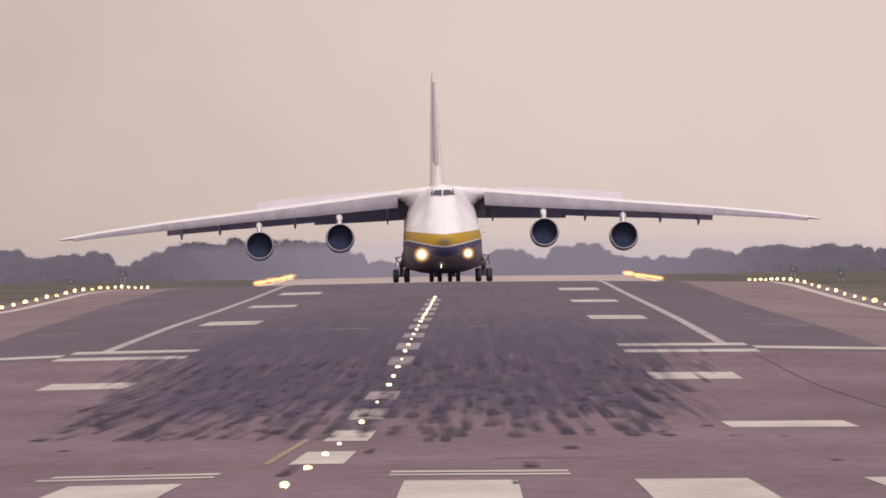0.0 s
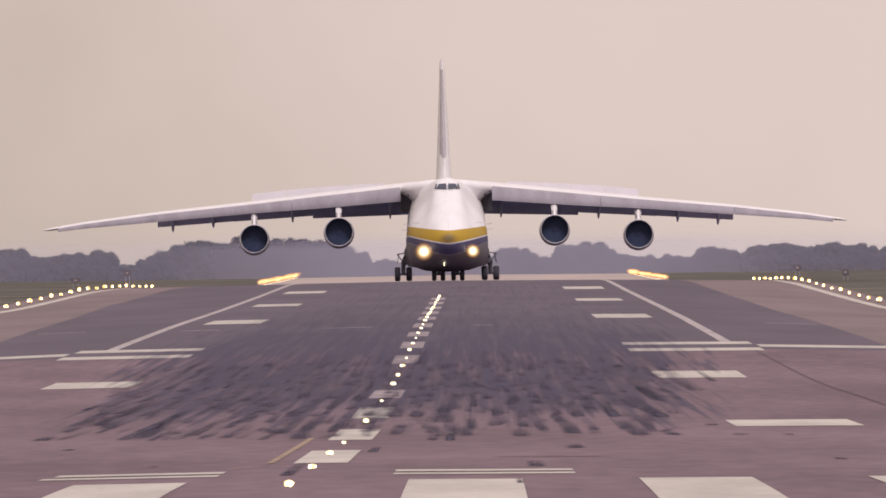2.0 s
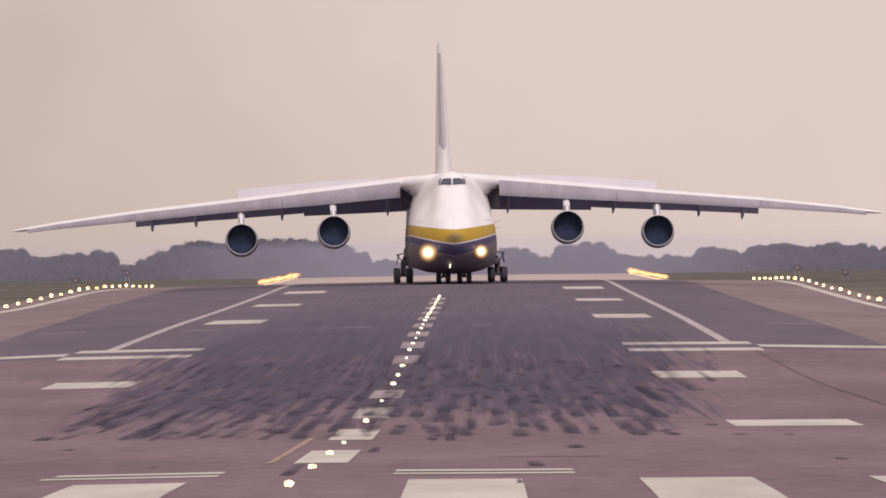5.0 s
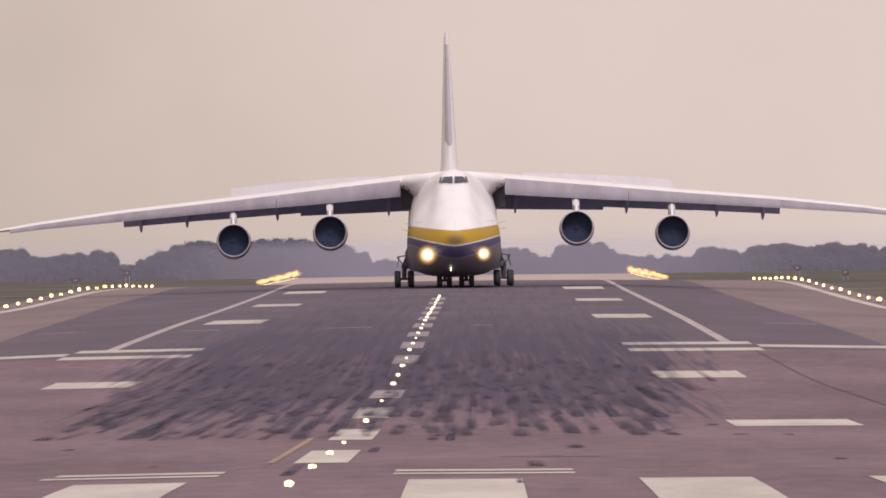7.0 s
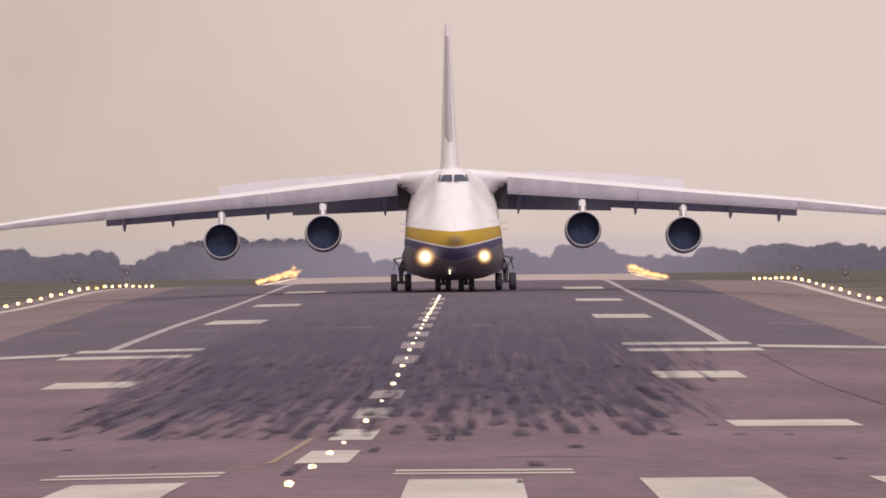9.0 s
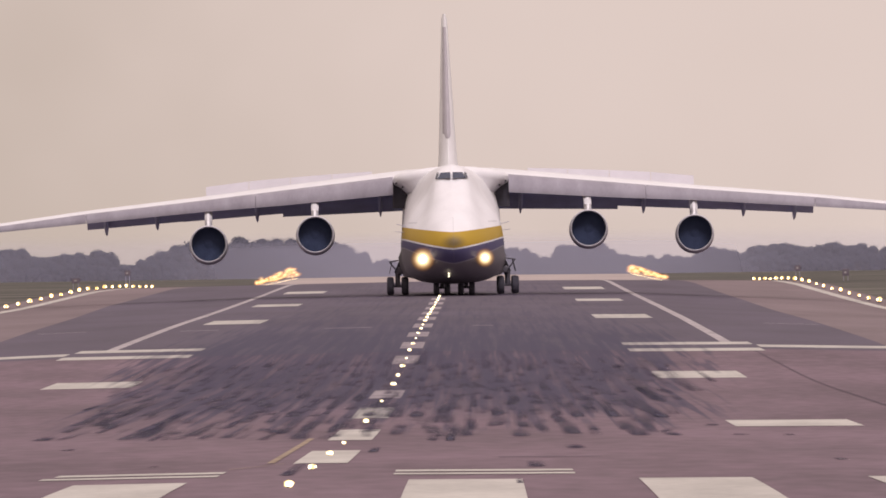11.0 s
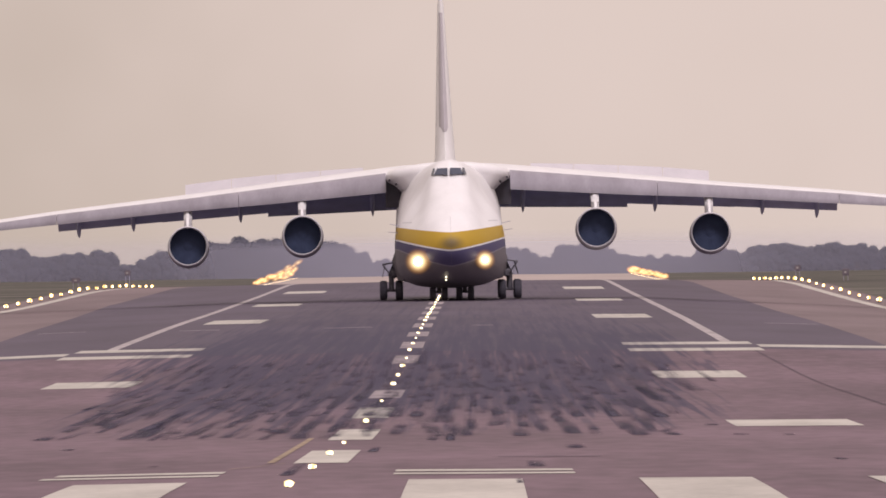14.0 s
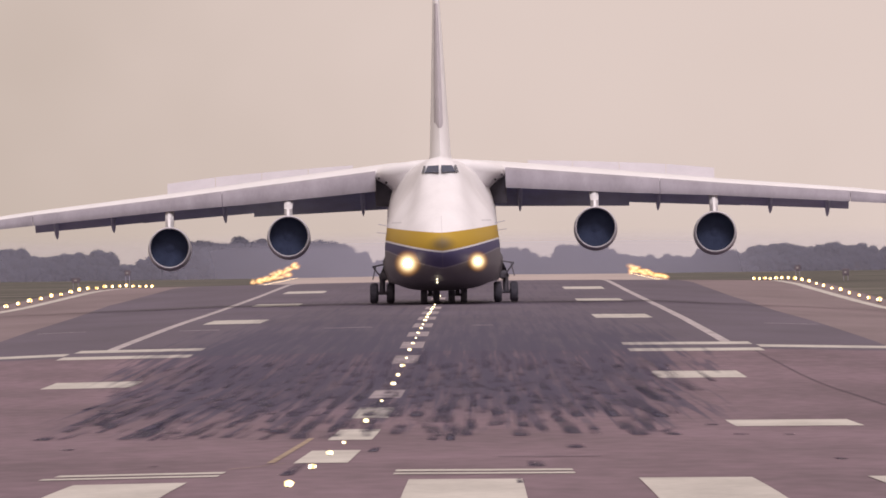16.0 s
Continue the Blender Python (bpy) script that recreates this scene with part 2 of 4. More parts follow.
def rubbed(m, strength=0.95):
    """Tyre rubber left on a runway surface: long streaks along the runway, thick in the middle of the landing zone."""
    n, l = m.node_tree.nodes, m.node_tree.links
    b = n["Principled BSDF"]
    old = b.inputs["Base Color"].links[0].from_socket

    def calc(op, a, b_=None, c=None):
        x = n.new("ShaderNodeMath")
        x.operation = op
        for i, v in enumerate((a, b_, c)):
            if v is None:
                continue
            if isinstance(v, (int, float)):
                x.inputs[i].default_value = v
            else:
                l.new(v, x.inputs[i])
        return x.outputs[0]

    def steps(v, a, b_, lo=0.0, hi=1.0):
        x = n.new("ShaderNodeMapRange")
        x.interpolation_type = "SMOOTHSTEP"
        for i, w in enumerate((a, b_, lo, hi)):
            x.inputs[i + 1].default_value = w
        l.new(v, x.inputs[0])
        return x.outputs[0]

    co = n.new("ShaderNodeTexCoord")
    sp = n.new("ShaderNodeSeparateXYZ")
    l.new(co.outputs["Object"], sp.inputs[0])
    across = calc("ABSOLUTE", calc("SUBTRACT", sp.outputs["X"], XC + 0.4))
    along = sp.outputs["Y"]
    # how much rubber there is here
    wide = steps(along, 360.0, 640.0, 8.6, 11.5)
    side = steps(calc("DIVIDE", across, wide), 0.6, 1.15, 1.0, 0.0)
    near = steps(along, 300.0, 480.0)
    far = steps(along, 560.0, 1050.0, 1.0, 0.36)
    load = calc("MULTIPLY", calc("MULTIPLY", side, near), far)
    mask = None
    for k, (sx, sy, off) in enumerate(((2.6, 0.011, 0.0), (3.4, 0.007, 37.0), (1.7, 0.016, 71.0))):
        mp = n.new("ShaderNodeMapping")
        mp.inputs["Scale"].default_value = (sx, sy, 0.0)
        mp.inputs["Location"].default_value = (off, off * 1.7, off)
        mp.inputs["Rotation"].default_value = (0, 0, (0.0, 0.0012, -0.001)[k])
        l.new(co.outputs["Object"], mp.inputs["Vector"])
        t = n.new("ShaderNodeTexNoise")
        t.inputs["Scale"].default_value, t.inputs["Detail"].default_value, t.inputs["Roughness"].default_value = 1.0, 2.0, 0.55
        l.new(mp.outputs["Vector"], t.inputs["Vector"])
        # more rubber, lower bar
        bar = calc("MULTIPLY_ADD", load, -0.17, (0.645, 0.665, 0.665)[k])
        hit = calc("MULTIPLY", steps(calc("SUBTRACT", t.outputs["Fac"], bar), -0.05, 0.07), calc("MULTIPLY", calc("MULTIPLY", steps(load, 0.05, 0.25), steps(along, 560.0, 850.0, 1.0, 0.4)), (0.74, 0.62, 0.64)[k]))
        mask = hit if mask is None else calc("SUBTRACT", calc("ADD", mask, hit), calc("MULTIPLY", mask, hit))
    film = calc("MULTIPLY", steps(load, 0.3, 0.95), 0.46)
    mask = calc("SUBTRACT", calc("ADD", mask, film), calc("MULTIPLY", mask, film))
    mix = n.new("ShaderNodeMix")
    mix.data_type = "RGBA"
    l.new(calc("MULTIPLY", mask, strength), mix.inputs["Factor"])
    l.new(old, mix.inputs["A"])
    mix.inputs["B"].default_value = (0.034, 0.028, 0.070, 1)
    l.new(mix.outputs["Result"], b.inputs["Base Color"])


for key, strength in (("concrete", 0.95), ("asphalt", 0.95), ("marking", 0.5), ("worn_marking", 0.3)):
    rubbed(M[key], strength)

# livery: white above, a yellow band, a thin white line and dark blue below, both dipping towards the nose


def livery():
    m = mat("fuselage_livery", (0.83, 0.81, 0.84), 0.6, var=0.05, scale=0.6, fine=6)
    n, l = m.node_tree.nodes, m.node_tree.links
    b = n["Principled BSDF"]
    white = b.inputs["Base Color"].links[0].from_socket
    co = n.new("ShaderNodeTexCoord")
    sep = n.new("ShaderNodeSeparateXYZ")
    l.new(co.outputs["Object"], sep.inputs[0])

    def calc(op, *values):
        x = n.new("ShaderNodeMath")
        x.operation = op
        for i, v in enumerate(values):
            if isinstance(v, (int, float)):
                x.inputs[i].default_value = v
            else:
                l.new(v, x.inputs[i])
        return x.outputs[0]

    # how near the middle of the nose: 1 on the centre plane, 0 on the flanks
    side = calc("POWER", calc("DIVIDE", calc("ABSOLUTE", sep.outputs["X"]), 3.45), 1.35)
    mid = calc("MAXIMUM", calc("SUBTRACT", 1.0, side), 0.0)
    z = sep.outputs["Z"]
    upper, line, lower = calc("MULTIPLY_ADD", mid, 0.40, z), calc("MULTIPLY_ADD", mid, 0.72, z), calc("MULTIPLY_ADD", mid, 1.15, z)
    color = white
    for height, c, h in ((4.86, (0.47, 0.30, 0.030), upper), (4.06, (0.70, 0.68, 0.72), line), (3.95, (0.085, 0.074, 0.165), line), (3.45, (0.24, 0.22, 0.26), lower), (3.36, (0.17, 0.152, 0.175), lower)):
        mix = n.new("ShaderNodeMix")
        mix.data_type = "RGBA"
        l.new(calc("LESS_THAN", h, height), mix.inputs["Factor"])
        l.new(color, mix.inputs["A"])
        mix.inputs["B"].default_value = (*c, 1)
        color = mix.outputs["Result"]
    # rows of unreadable lettering beside the nose, as faint bars
    ax = calc("ABSOLUTE", sep.outputs["X"])
    text = calc("MULTIPLY", calc("MULTIPLY", calc("LESS_THAN", calc("ABSOLUTE", calc("SUBTRACT", z, 5.16)), 0.045), calc("LESS_THAN", sep.outputs["Y"], -18.0)),
                calc("MULTIPLY", calc("GREATER_THAN", ax, 2.5), calc("LESS_THAN", ax, 3.12)))
    mix = n.new("ShaderNodeMix")
    mix.data_type = "RGBA"
    l.new(calc("MULTIPLY", text, 0.30), mix.inputs["Factor"])
    l.new(color, mix.inputs["A"])
    mix.inputs["B"].default_value = (0.25, 0.24, 0.28, 1)
    color = mix.outputs["Result"]
    # seam down the middle of the visor
    seam = calc("MULTIPLY", calc("LESS_THAN", ax, 0.018), calc("LESS_THAN", z, 5.5))
    mix = n.new("ShaderNodeMix")
    mix.data_type = "RGBA"
    l.new(calc("MULTIPLY", seam, 0.28), mix.inputs["Factor"])
    l.new(color, mix.inputs["A"])
    mix.inputs["B"].default_value = (0.2, 0.18, 0.2, 1)
    color = mix.outputs["Result"]
    # soft dark ellipse low on the tip of the nose
    away = calc("SQRT", calc("ADD", calc("POWER", calc("DIVIDE", sep.outputs["X"], 1.0), 2.0), calc("POWER", calc("DIVIDE", calc("SUBTRACT", z, 3.72), 0.62), 2.0)))
    nose_dark = n.new("ShaderNodeMapRange")
    nose_dark.interpolation_type = "SMOOTHSTEP"
    for i, v in enumerate((0.15, 1.1, 0.72, 0.0)):
        nose_dark.inputs[i + 1].default_value = v
    l.new(away, nose_dark.inputs[0])
    mix = n.new("ShaderNodeMix")
    mix.data_type = "RGBA"
    l.new(nose_dark.outputs[0], mix.inputs["Factor"])
    l.new(color, mix.inputs["A"])
    mix.inputs["B"].default_value = (0.05, 0.04, 0.035, 1)
    color = mix.outputs["Result"]
    l.new(color, b.inputs["Base Color"])
    return m


M["livery"] = livery()

# ---- mesh helpers ----


def part(name, bm, material, parent=None, label="", smooth=False):
    """Links a bmesh as one mesh object, under a thing or a part."""
    me = bpy.data.meshes.new(name)
    bmesh.ops.recalc_face_normals(bm, faces=bm.faces)
    bm.to_mesh(me)
    bm.free()
    me.materials.append(material)
    if smooth:
        for p in me.polygons:
            p.use_smooth = True
        me.set_sharp_from_angle(angle=radians(40))
    ob = new(name, me)
    ob.parent = parent
    if label:
        tagged(ob, label)
    return ob


def rings(loops, cap=True):
    """A closed skin through loops of points, all of one length."""
    bm = bmesh.new()
    rows = [[bm.verts.new(p) for p in loop] for loop in loops]
    k = len(rows[0])
    for a, b in zip(rows, rows[1:]):
        for i in range(k):
            bm.faces.new((a[i], a[(i + 1) % k], b[(i + 1) % k], b[i]))
    if cap:
        bm.faces.new(rows[0])
        bm.faces.new(rows[-1])
    return bm


def box(cx, cy, cz, sx, sy, sz, bevel=0.0, turn=None):
    bm = bmesh.new()
    bmesh.ops.create_cube(bm, size=1, matrix=Matrix.Translation((cx, cy, cz)) @ (turn or Matrix()) @ Matrix.Diagonal((sx, sy, sz, 1)))
    if bevel:
        bmesh.ops.bevel(bm, geom=bm.edges[:], offset=bevel, segments=2, affect="EDGES", profile=0.6)
    return bm


def lathe(profile, origin, axis="y", k=32, cap=True):
    """A skin of revolution: (along, radius) round an axis through origin."""
    loops = []
    for a, r in profile:
        loop = []
        for i in range(k):
            w = 2 * math.pi * i / k
            u, v = r * math.cos(w), r * math.sin(w)
            p = {"y": (u, a, v), "x": (a, u, v), "z": (u, v, a)}[axis]
            loop.append(Vector(origin) + Vector(p))
        loops.append(loop)
    return rings(loops, cap)


def tube(a, b, r0, r1=None, k=10):
    a, b = Vector(a), Vector(b)
    q = (b - a).to_track_quat("Z", "Y").to_matrix()
    r1 = r0 if r1 is None else r1
    return rings([[p + q @ Vector((r * math.cos(2 * math.pi * i / k), r * math.sin(2 * math.pi * i / k), 0)) for i in range(k)] for p, r in ((a, r0), (b, r1))])


def merge(*bms):
    """One bmesh out of several."""
    out = bmesh.new()
    for b in bms:
        me = bpy.data.meshes.new("tmp")
        b.to_mesh(me)
        b.free()
        out.from_mesh(me)
        bpy.data.meshes.remove(me)
    return out


def empty(name, m=None):
    ob = new(name)
    ob.empty_display_size = 0.5
    if m is not None:
        ob.matrix_basis = m
    return ob


# ---- the ground's shape ----
# drop below the eye's level along the runway: a dip, a long climb, a crest, a hollow and a last climb
NEAR_Y = [-300, 0, 200, 350, 500, 650, 800, 950, 1150, 1350]
NEAR_H = [3.6, 3.3, 2.924, 3.568, 3.572, 2.935, 2.490, 2.174, 1.603, 0.877]
FAR_Y = [1450, 1550, 1650, 1800, 2000, 2250, 2440, 2700, 2960, 3100, 3300, 3800, 5000]
FAR_V = [17.0, 18.0, 19.5, 23.5, 26.5, 25.0, 21.0, 14.0, 8.0, 6.8, 30, 40, 45]
ROW_Y = np.concatenate([[-2500, -1200, -600], np.arange(-300, 200, 50), np.arange(200, 1700, 10), np.arange(1700, 3300, 25), np.arange(3300, 4991, 130)])
_y = NEAR_Y + FAR_Y
_h = NEAR_H + [v * y / F for v, y in zip(FAR_V, FAR_Y)]
_fine = np.interp(np.arange(-400, 5100, 5.0), _y, _h)
_fine = np.convolve(np.pad(_fine, 6, mode="edge"), np.ones(13) / 13, mode="valid")
ROW_H = np.interp(ROW_Y, np.arange(-400, 5100, 5.0), _fine)
ROW_C = np.interp(ROW_Y, [0, 1150, 1350, 1500, 2440, 5000], [0.032, 0.032, 0.022, 0.009, 0.004, 0.004])
# the right side falls away more steeply where the turning area lies
ROW_CR = np.interp(ROW_Y, [0, 650, 950, 1070, 1310, 1460, 1600, 2440, 5000], [0.0275, 0.0275, 0.055, 0.060, 0.042, 0.018, 0.0145, 0.005, 0.005])
COLS = [-3000, -1600, -900, -450, -220, -120, -70, -45, -34, -30, -24, -20, -14, -7, 0, 7, 14, 20, 24, 30, 34, 45, 70, 120, 220, 450, 900, 1600, 3000]


def ground(x, y):
    """The ground's height; x from the centreline."""
    a = abs(x)
    h, c = float(np.interp(y, ROW_Y, ROW_H)), float(np.interp(y, ROW_Y, ROW_C if x < 0 else ROW_CR))
    return EYE_Z - h - 0.008 * min(a, 14) - c * max(min(a, 34) - 14, 0)


def sheet(x0, x1, y0, y1, lift, edge=None):
    """A strip laid on the ground between two offsets from the centreline; edge(y) gives uneven sides."""
    bm = bmesh.new()
    ys = [y0] + [float(y) for y in ROW_Y if y0 < y < y1] + [y1]
    xs = [x0] + [c for c in (-34, -30, -24, -20, -14, -7, 0, 7, 14, 20, 24, 30, 34) if x0 < c < x1] + [x1]
    rows = []
    for y in ys:
        s = edge(y) if edge else (0, 0)
        lo, hi = xs[0] + s[0], xs[-1] + s[1]
        cols = [lo] + [min(max(c, lo), hi) for c in xs[1:-1]] + [hi]
        rows.append([bm.verts.new((XC + x, y, ground(x, y) + lift)) for x in cols])
    for a, b in zip(rows, rows[1:]):
        for i in range(len(xs) - 1):
            bm.faces.new((a[i], a[i + 1], b[i + 1], b[i]))
    return bm


# ---- ground, runway ----
bm = bmesh.new()
rows = [[bm.verts.new((XC + x, float(y), ground(x, float(y)) - (0.05 if abs(x) < 33 else 0.0))) for x in COLS] for y in ROW_Y]
for a, b in zip(rows, rows[1:]):
    for i in range(len(COLS) - 1):
        bm.faces.new((a[i], a[i + 1], b[i + 1], b[i]))
tagged(part("ground", bm, M["grass"], smooth=True), "dull green mown grass beside the runway", "grass", kind="structure")
runway = tagged(part("runway", sheet(-33.2, 33.2, -150, 2300, 0.0), M["concrete"], smooth=True), "worn pinkish-grey asphalt runway with a long crest", "runway", kind="structure")
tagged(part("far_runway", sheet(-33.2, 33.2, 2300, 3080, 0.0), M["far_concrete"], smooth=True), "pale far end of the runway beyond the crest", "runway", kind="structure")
tagged(part("runway_resurfacing", sheet(-18.5, 18.9, 612, 2300, 0.004, lambda y: (-5.0 * min(1, max(0, (y - 640) / 480)), 0.2 + 1.95 * min(1, max(0, (y - 640) / 440)))), M["asphalt"], smooth=True),
       "darker strip of newer asphalt along the middle of the runway", "asphalt", kind="structure")

for side in (-1, 1):
    a, b = (-33.1, -18.5) if side < 0 else (18.9, 33.1)
    tagged(part("runway_shoulder", sheet(a, b, 633, 2300, 0.004, lambda y: (0, -5.0 * min(1, max(0, (y - 640) / 480))) if side < 0 else (0.2 + 1.95 * min(1, max(0, (y - 640) / 440)), 0)), M["shoulder"], smooth=True),
           "paler old asphalt along the side of the runway", "asphalt", kind="structure")


def marking(name, x0, x1, y0, y1, material="marking", label="", lift=0.009):
    return tagged(part(name, sheet(x0, x1, y0, y1, lift), M[material]), label, "runway marking", group=name + "s", kind="structure")


for i in range(-5, 5):
    x = 1.63 + 3.4 * i if i >= 0 else -3.32 + 3.4 * (i + 1)
    if -8 < x < 10:
        marking("threshold_stripe", x, x + 1.68, 203, 233 + 0.4 * i, label="broad white painted threshold stripe on the runway")
for x0, x1, m in ((-4.1, -1.35, "marking"), (1.35, 4.15, "marking")):
    marking("thin_cross_line", x0, x1, 241.8, 244.6, m, "thin faded white cross line on the runway")
    marking("thin_cross_line", x0 + (0.1 if x0 < 0 else 0), x1, 247.2, 250.6, m, "thin faded white cross line on the runway")
for k in range(14):
    y = 265 + 60 * k
    if 8 <= k < 14 or k != 4:
        marking("centreline_dash", -0.46, 0.46, y, y + 30, "worn_marking" if 3 <= k else "marking", "white centreline dash, dirty with tyre rubber")
for side, spans in ((-1, ((505, 525), (806, 843), (1004, 1034), (1188, 1222))), (1, ((357, 374), (512, 534), (814, 852), (1019, 1050), (1197, 1237)))):
    for y0, y1 in spans:
        a, b = [float(np.interp(y0, [500, 820, 1020, 1200], v)) + (0.25 if side > 0 and y0 > 700 else 0.0) for v in ((8.5, 8.5, 8.84, 9.0), (11.4, 11.43, 11.82, 12.08))]
        x0, x1 = (a, b) if side > 0 else (-b, -a)
        marking("touchdown_bar", x0, x1, y0, y1, label="white painted touchdown zone bar on the runway")
    x0, x1 = (8.5, 13.7) if side > 0 else (-13.6, -8.5)
    marking("aiming_bar", x0, x1, 606, 618, label="wide white painted bar across the runway")
    marking("aiming_bar", x0, x1, 634, 646, label="wide white painted bar across the runway")
    x0, x1 = (13.8, 33) if side > 0 else (-33, -13.7)
    marking("cross_line", x0, x1, 621, 632, label="long white line across the side of the runway")
    def drift(y):
        d = float(np.interp(y, [645, 780, 950, 1140, 1640], [-0.5, -0.2, 0.25, 0.42, 0.45] if side > 0 else [0.5, 0.18, -0.22, -0.5, -0.72]))
        return d, d

    x = side * 13.3 if side > 0 else -12.85
    tagged(part("inner_side_line", sheet(x - 0.22, x + 0.22, 646, 1640, 0.009, drift), M["line_marking"]), "white line along the inner side of the runway", "runway marking", "inner_side_lines", "structure")
    x = side * 30.2
    marking("runway_edge_line", x - 0.45, x + 0.45, 640, 2300, label="white line along the edge of the runway")
for x0, x1, y in ((-19.1, -16.7, 777), (-11.7, -9.8, 758), (-4.7, -2.4, 754), (2.4, 3.4, 758), (16.7, 19.4, 774)):
    marking("faint_cross_line", x0, x1, y, y + 1.6, "line_marking", "thin faint pale line across the runway")
for x0, x1, y0, y1, what in ((13.3, 13.34, 330, 606, "joint"), (3.0, 4.8, 276, 276.8, "crack")):
    tagged(part("runway_" + what, sheet(x0, x1, y0, y1, 0.012), M["rubber"]), "dark narrow sealed joint in the runway", "joint", kind="structure")
marking("yellow_lead_line", -0.93, -0.80, 267, 332, "yellow_marking", "faded yellow lead-in line on the runway")

# a thin curved branch of the lead-in line
bm = bmesh.new()
rows = []
for x, y in ((-0.60, 266), (-0.82, 262.5), (-1.02, 259.5), (-1.2, 257.6), (-1.40, 256)):
    rows.append([bm.verts.new((XC + x, y + d, ground(x, y + d) + 0.010)) for d in (-0.25, 0.25)])
for a, b in zip(rows, rows[1:]):
    bm.faces.new((a[0], a[1], b[1], b[0]))
tagged(part("yellow_curve_line", bm, M["yellow_marking"]), "thin faded yellow curve on the runway", "runway marking", kind="structure")


def skid_rubber():
    """Rubber smeared by a tyre: thick where it touched down, thinning out along its way, soft at the sides and streaked."""
    m = bpy.data.materials.new("smeared_tyre_rubber")
    m.use_nodes = True
    n, l = m.node_tree.nodes, m.node_tree.links
    b = n["Principled BSDF"]
    b.inputs["Base Color"].default_value = (0.034, 0.027, 0.070, 1)
    b.inputs["Roughness"].default_value, b.inputs["Specular IOR Level"].default_value = 0.65, 0.25

    def calc(op, *values):
        x = n.new("ShaderNodeMath")
        x.operation = op
        for i, v in enumerate(values):
            if isinstance(v, (int, float)):
                x.inputs[i].default_value = v
            else:
                l.new(v, x.inputs[i])
        return x.outputs[0]

    uv, sep, co, isle = n.new("ShaderNodeUVMap"), n.new("ShaderNodeSeparateXYZ"), n.new("ShaderNodeTexCoord"), n.new("ShaderNodeNewGeometry")
    uv.uv_map = "along"
    l.new(uv.outputs[0], sep.inputs[0])
    side = calc("ABSOLUTE", calc("MULTIPLY_ADD", sep.outputs["X"], 2.0, -1.0))
    body = n.new("ShaderNodeMapRange")
    body.interpolation_type = "SMOOTHSTEP"
    for i, v in enumerate((0.25, 1.0, 1.0, 0.0)):
        body.inputs[i + 1].default_value = v
    l.new(side, body.inputs[0])
    run = n.new("ShaderNodeValToRGB")
    r = run.color_ramp
    r.elements[0].position, r.elements[0].color = 0.0, (0, 0, 0, 1)
    r.elements[1].position, r.elements[1].color = 1.0, (0, 0, 0, 1)
    for p, v in ((0.06, 0.95), (0.28, 0.9), (0.5, 0.5), (0.75, 0.28)):
        r.elements.new(p).color = (v, v, v, 1)
    l.new(sep.outputs["Y"], run.inputs["Fac"])
    mp, t = n.new("ShaderNodeMapping"), n.new("ShaderNodeTexNoise")
    mp.inputs["Scale"].default_value = (4.5, 0.05, 0.0)
    t.inputs["Scale"].default_value, t.inputs["Detail"].default_value = 1.0, 3.0
    l.new(co.outputs["Object"], mp.inputs["Vector"])
    l.new(mp.outputs["Vector"], t.inputs["Vector"])
    streak = n.new("ShaderNodeMapRange")
    for i, v in enumerate((0.34, 0.62, 0.45, 1.0)):
        streak.inputs[i + 1].default_value = v
    l.new(t.outputs["Fac"], streak.inputs[0])
    load = calc("MULTIPLY_ADD", isle.outputs["Random Per Island"], 0.65, 0.32)
    place, crowd = n.new("ShaderNodeSeparateXYZ"), n.new("ShaderNodeMapRange")
    l.new(co.outputs["Object"], place.inputs[0])
    for i, v in enumerate((390.0, 500.0, 1.0, 0.5)):
        crowd.inputs[i + 1].default_value = v
    l.new(place.outputs["Y"], crowd.inputs[0])
    load = calc("MULTIPLY", load, crowd.outputs[0])
    much = calc("MULTIPLY", calc("MULTIPLY", body.outputs[0], run.outputs["Color"]), calc("MULTIPLY", streak.outputs[0], load))
    clear, mix = n.new("ShaderNodeBsdfTransparent"), n.new("ShaderNodeMixShader")
    l.new(much, mix.inputs["Fac"])
    l.new(clear.outputs[0], mix.inputs[1])
    l.new(b.outputs[0], mix.inputs[2])
    l.new(mix.outputs[0], n["Material Output"].inputs["Surface"])
    return m


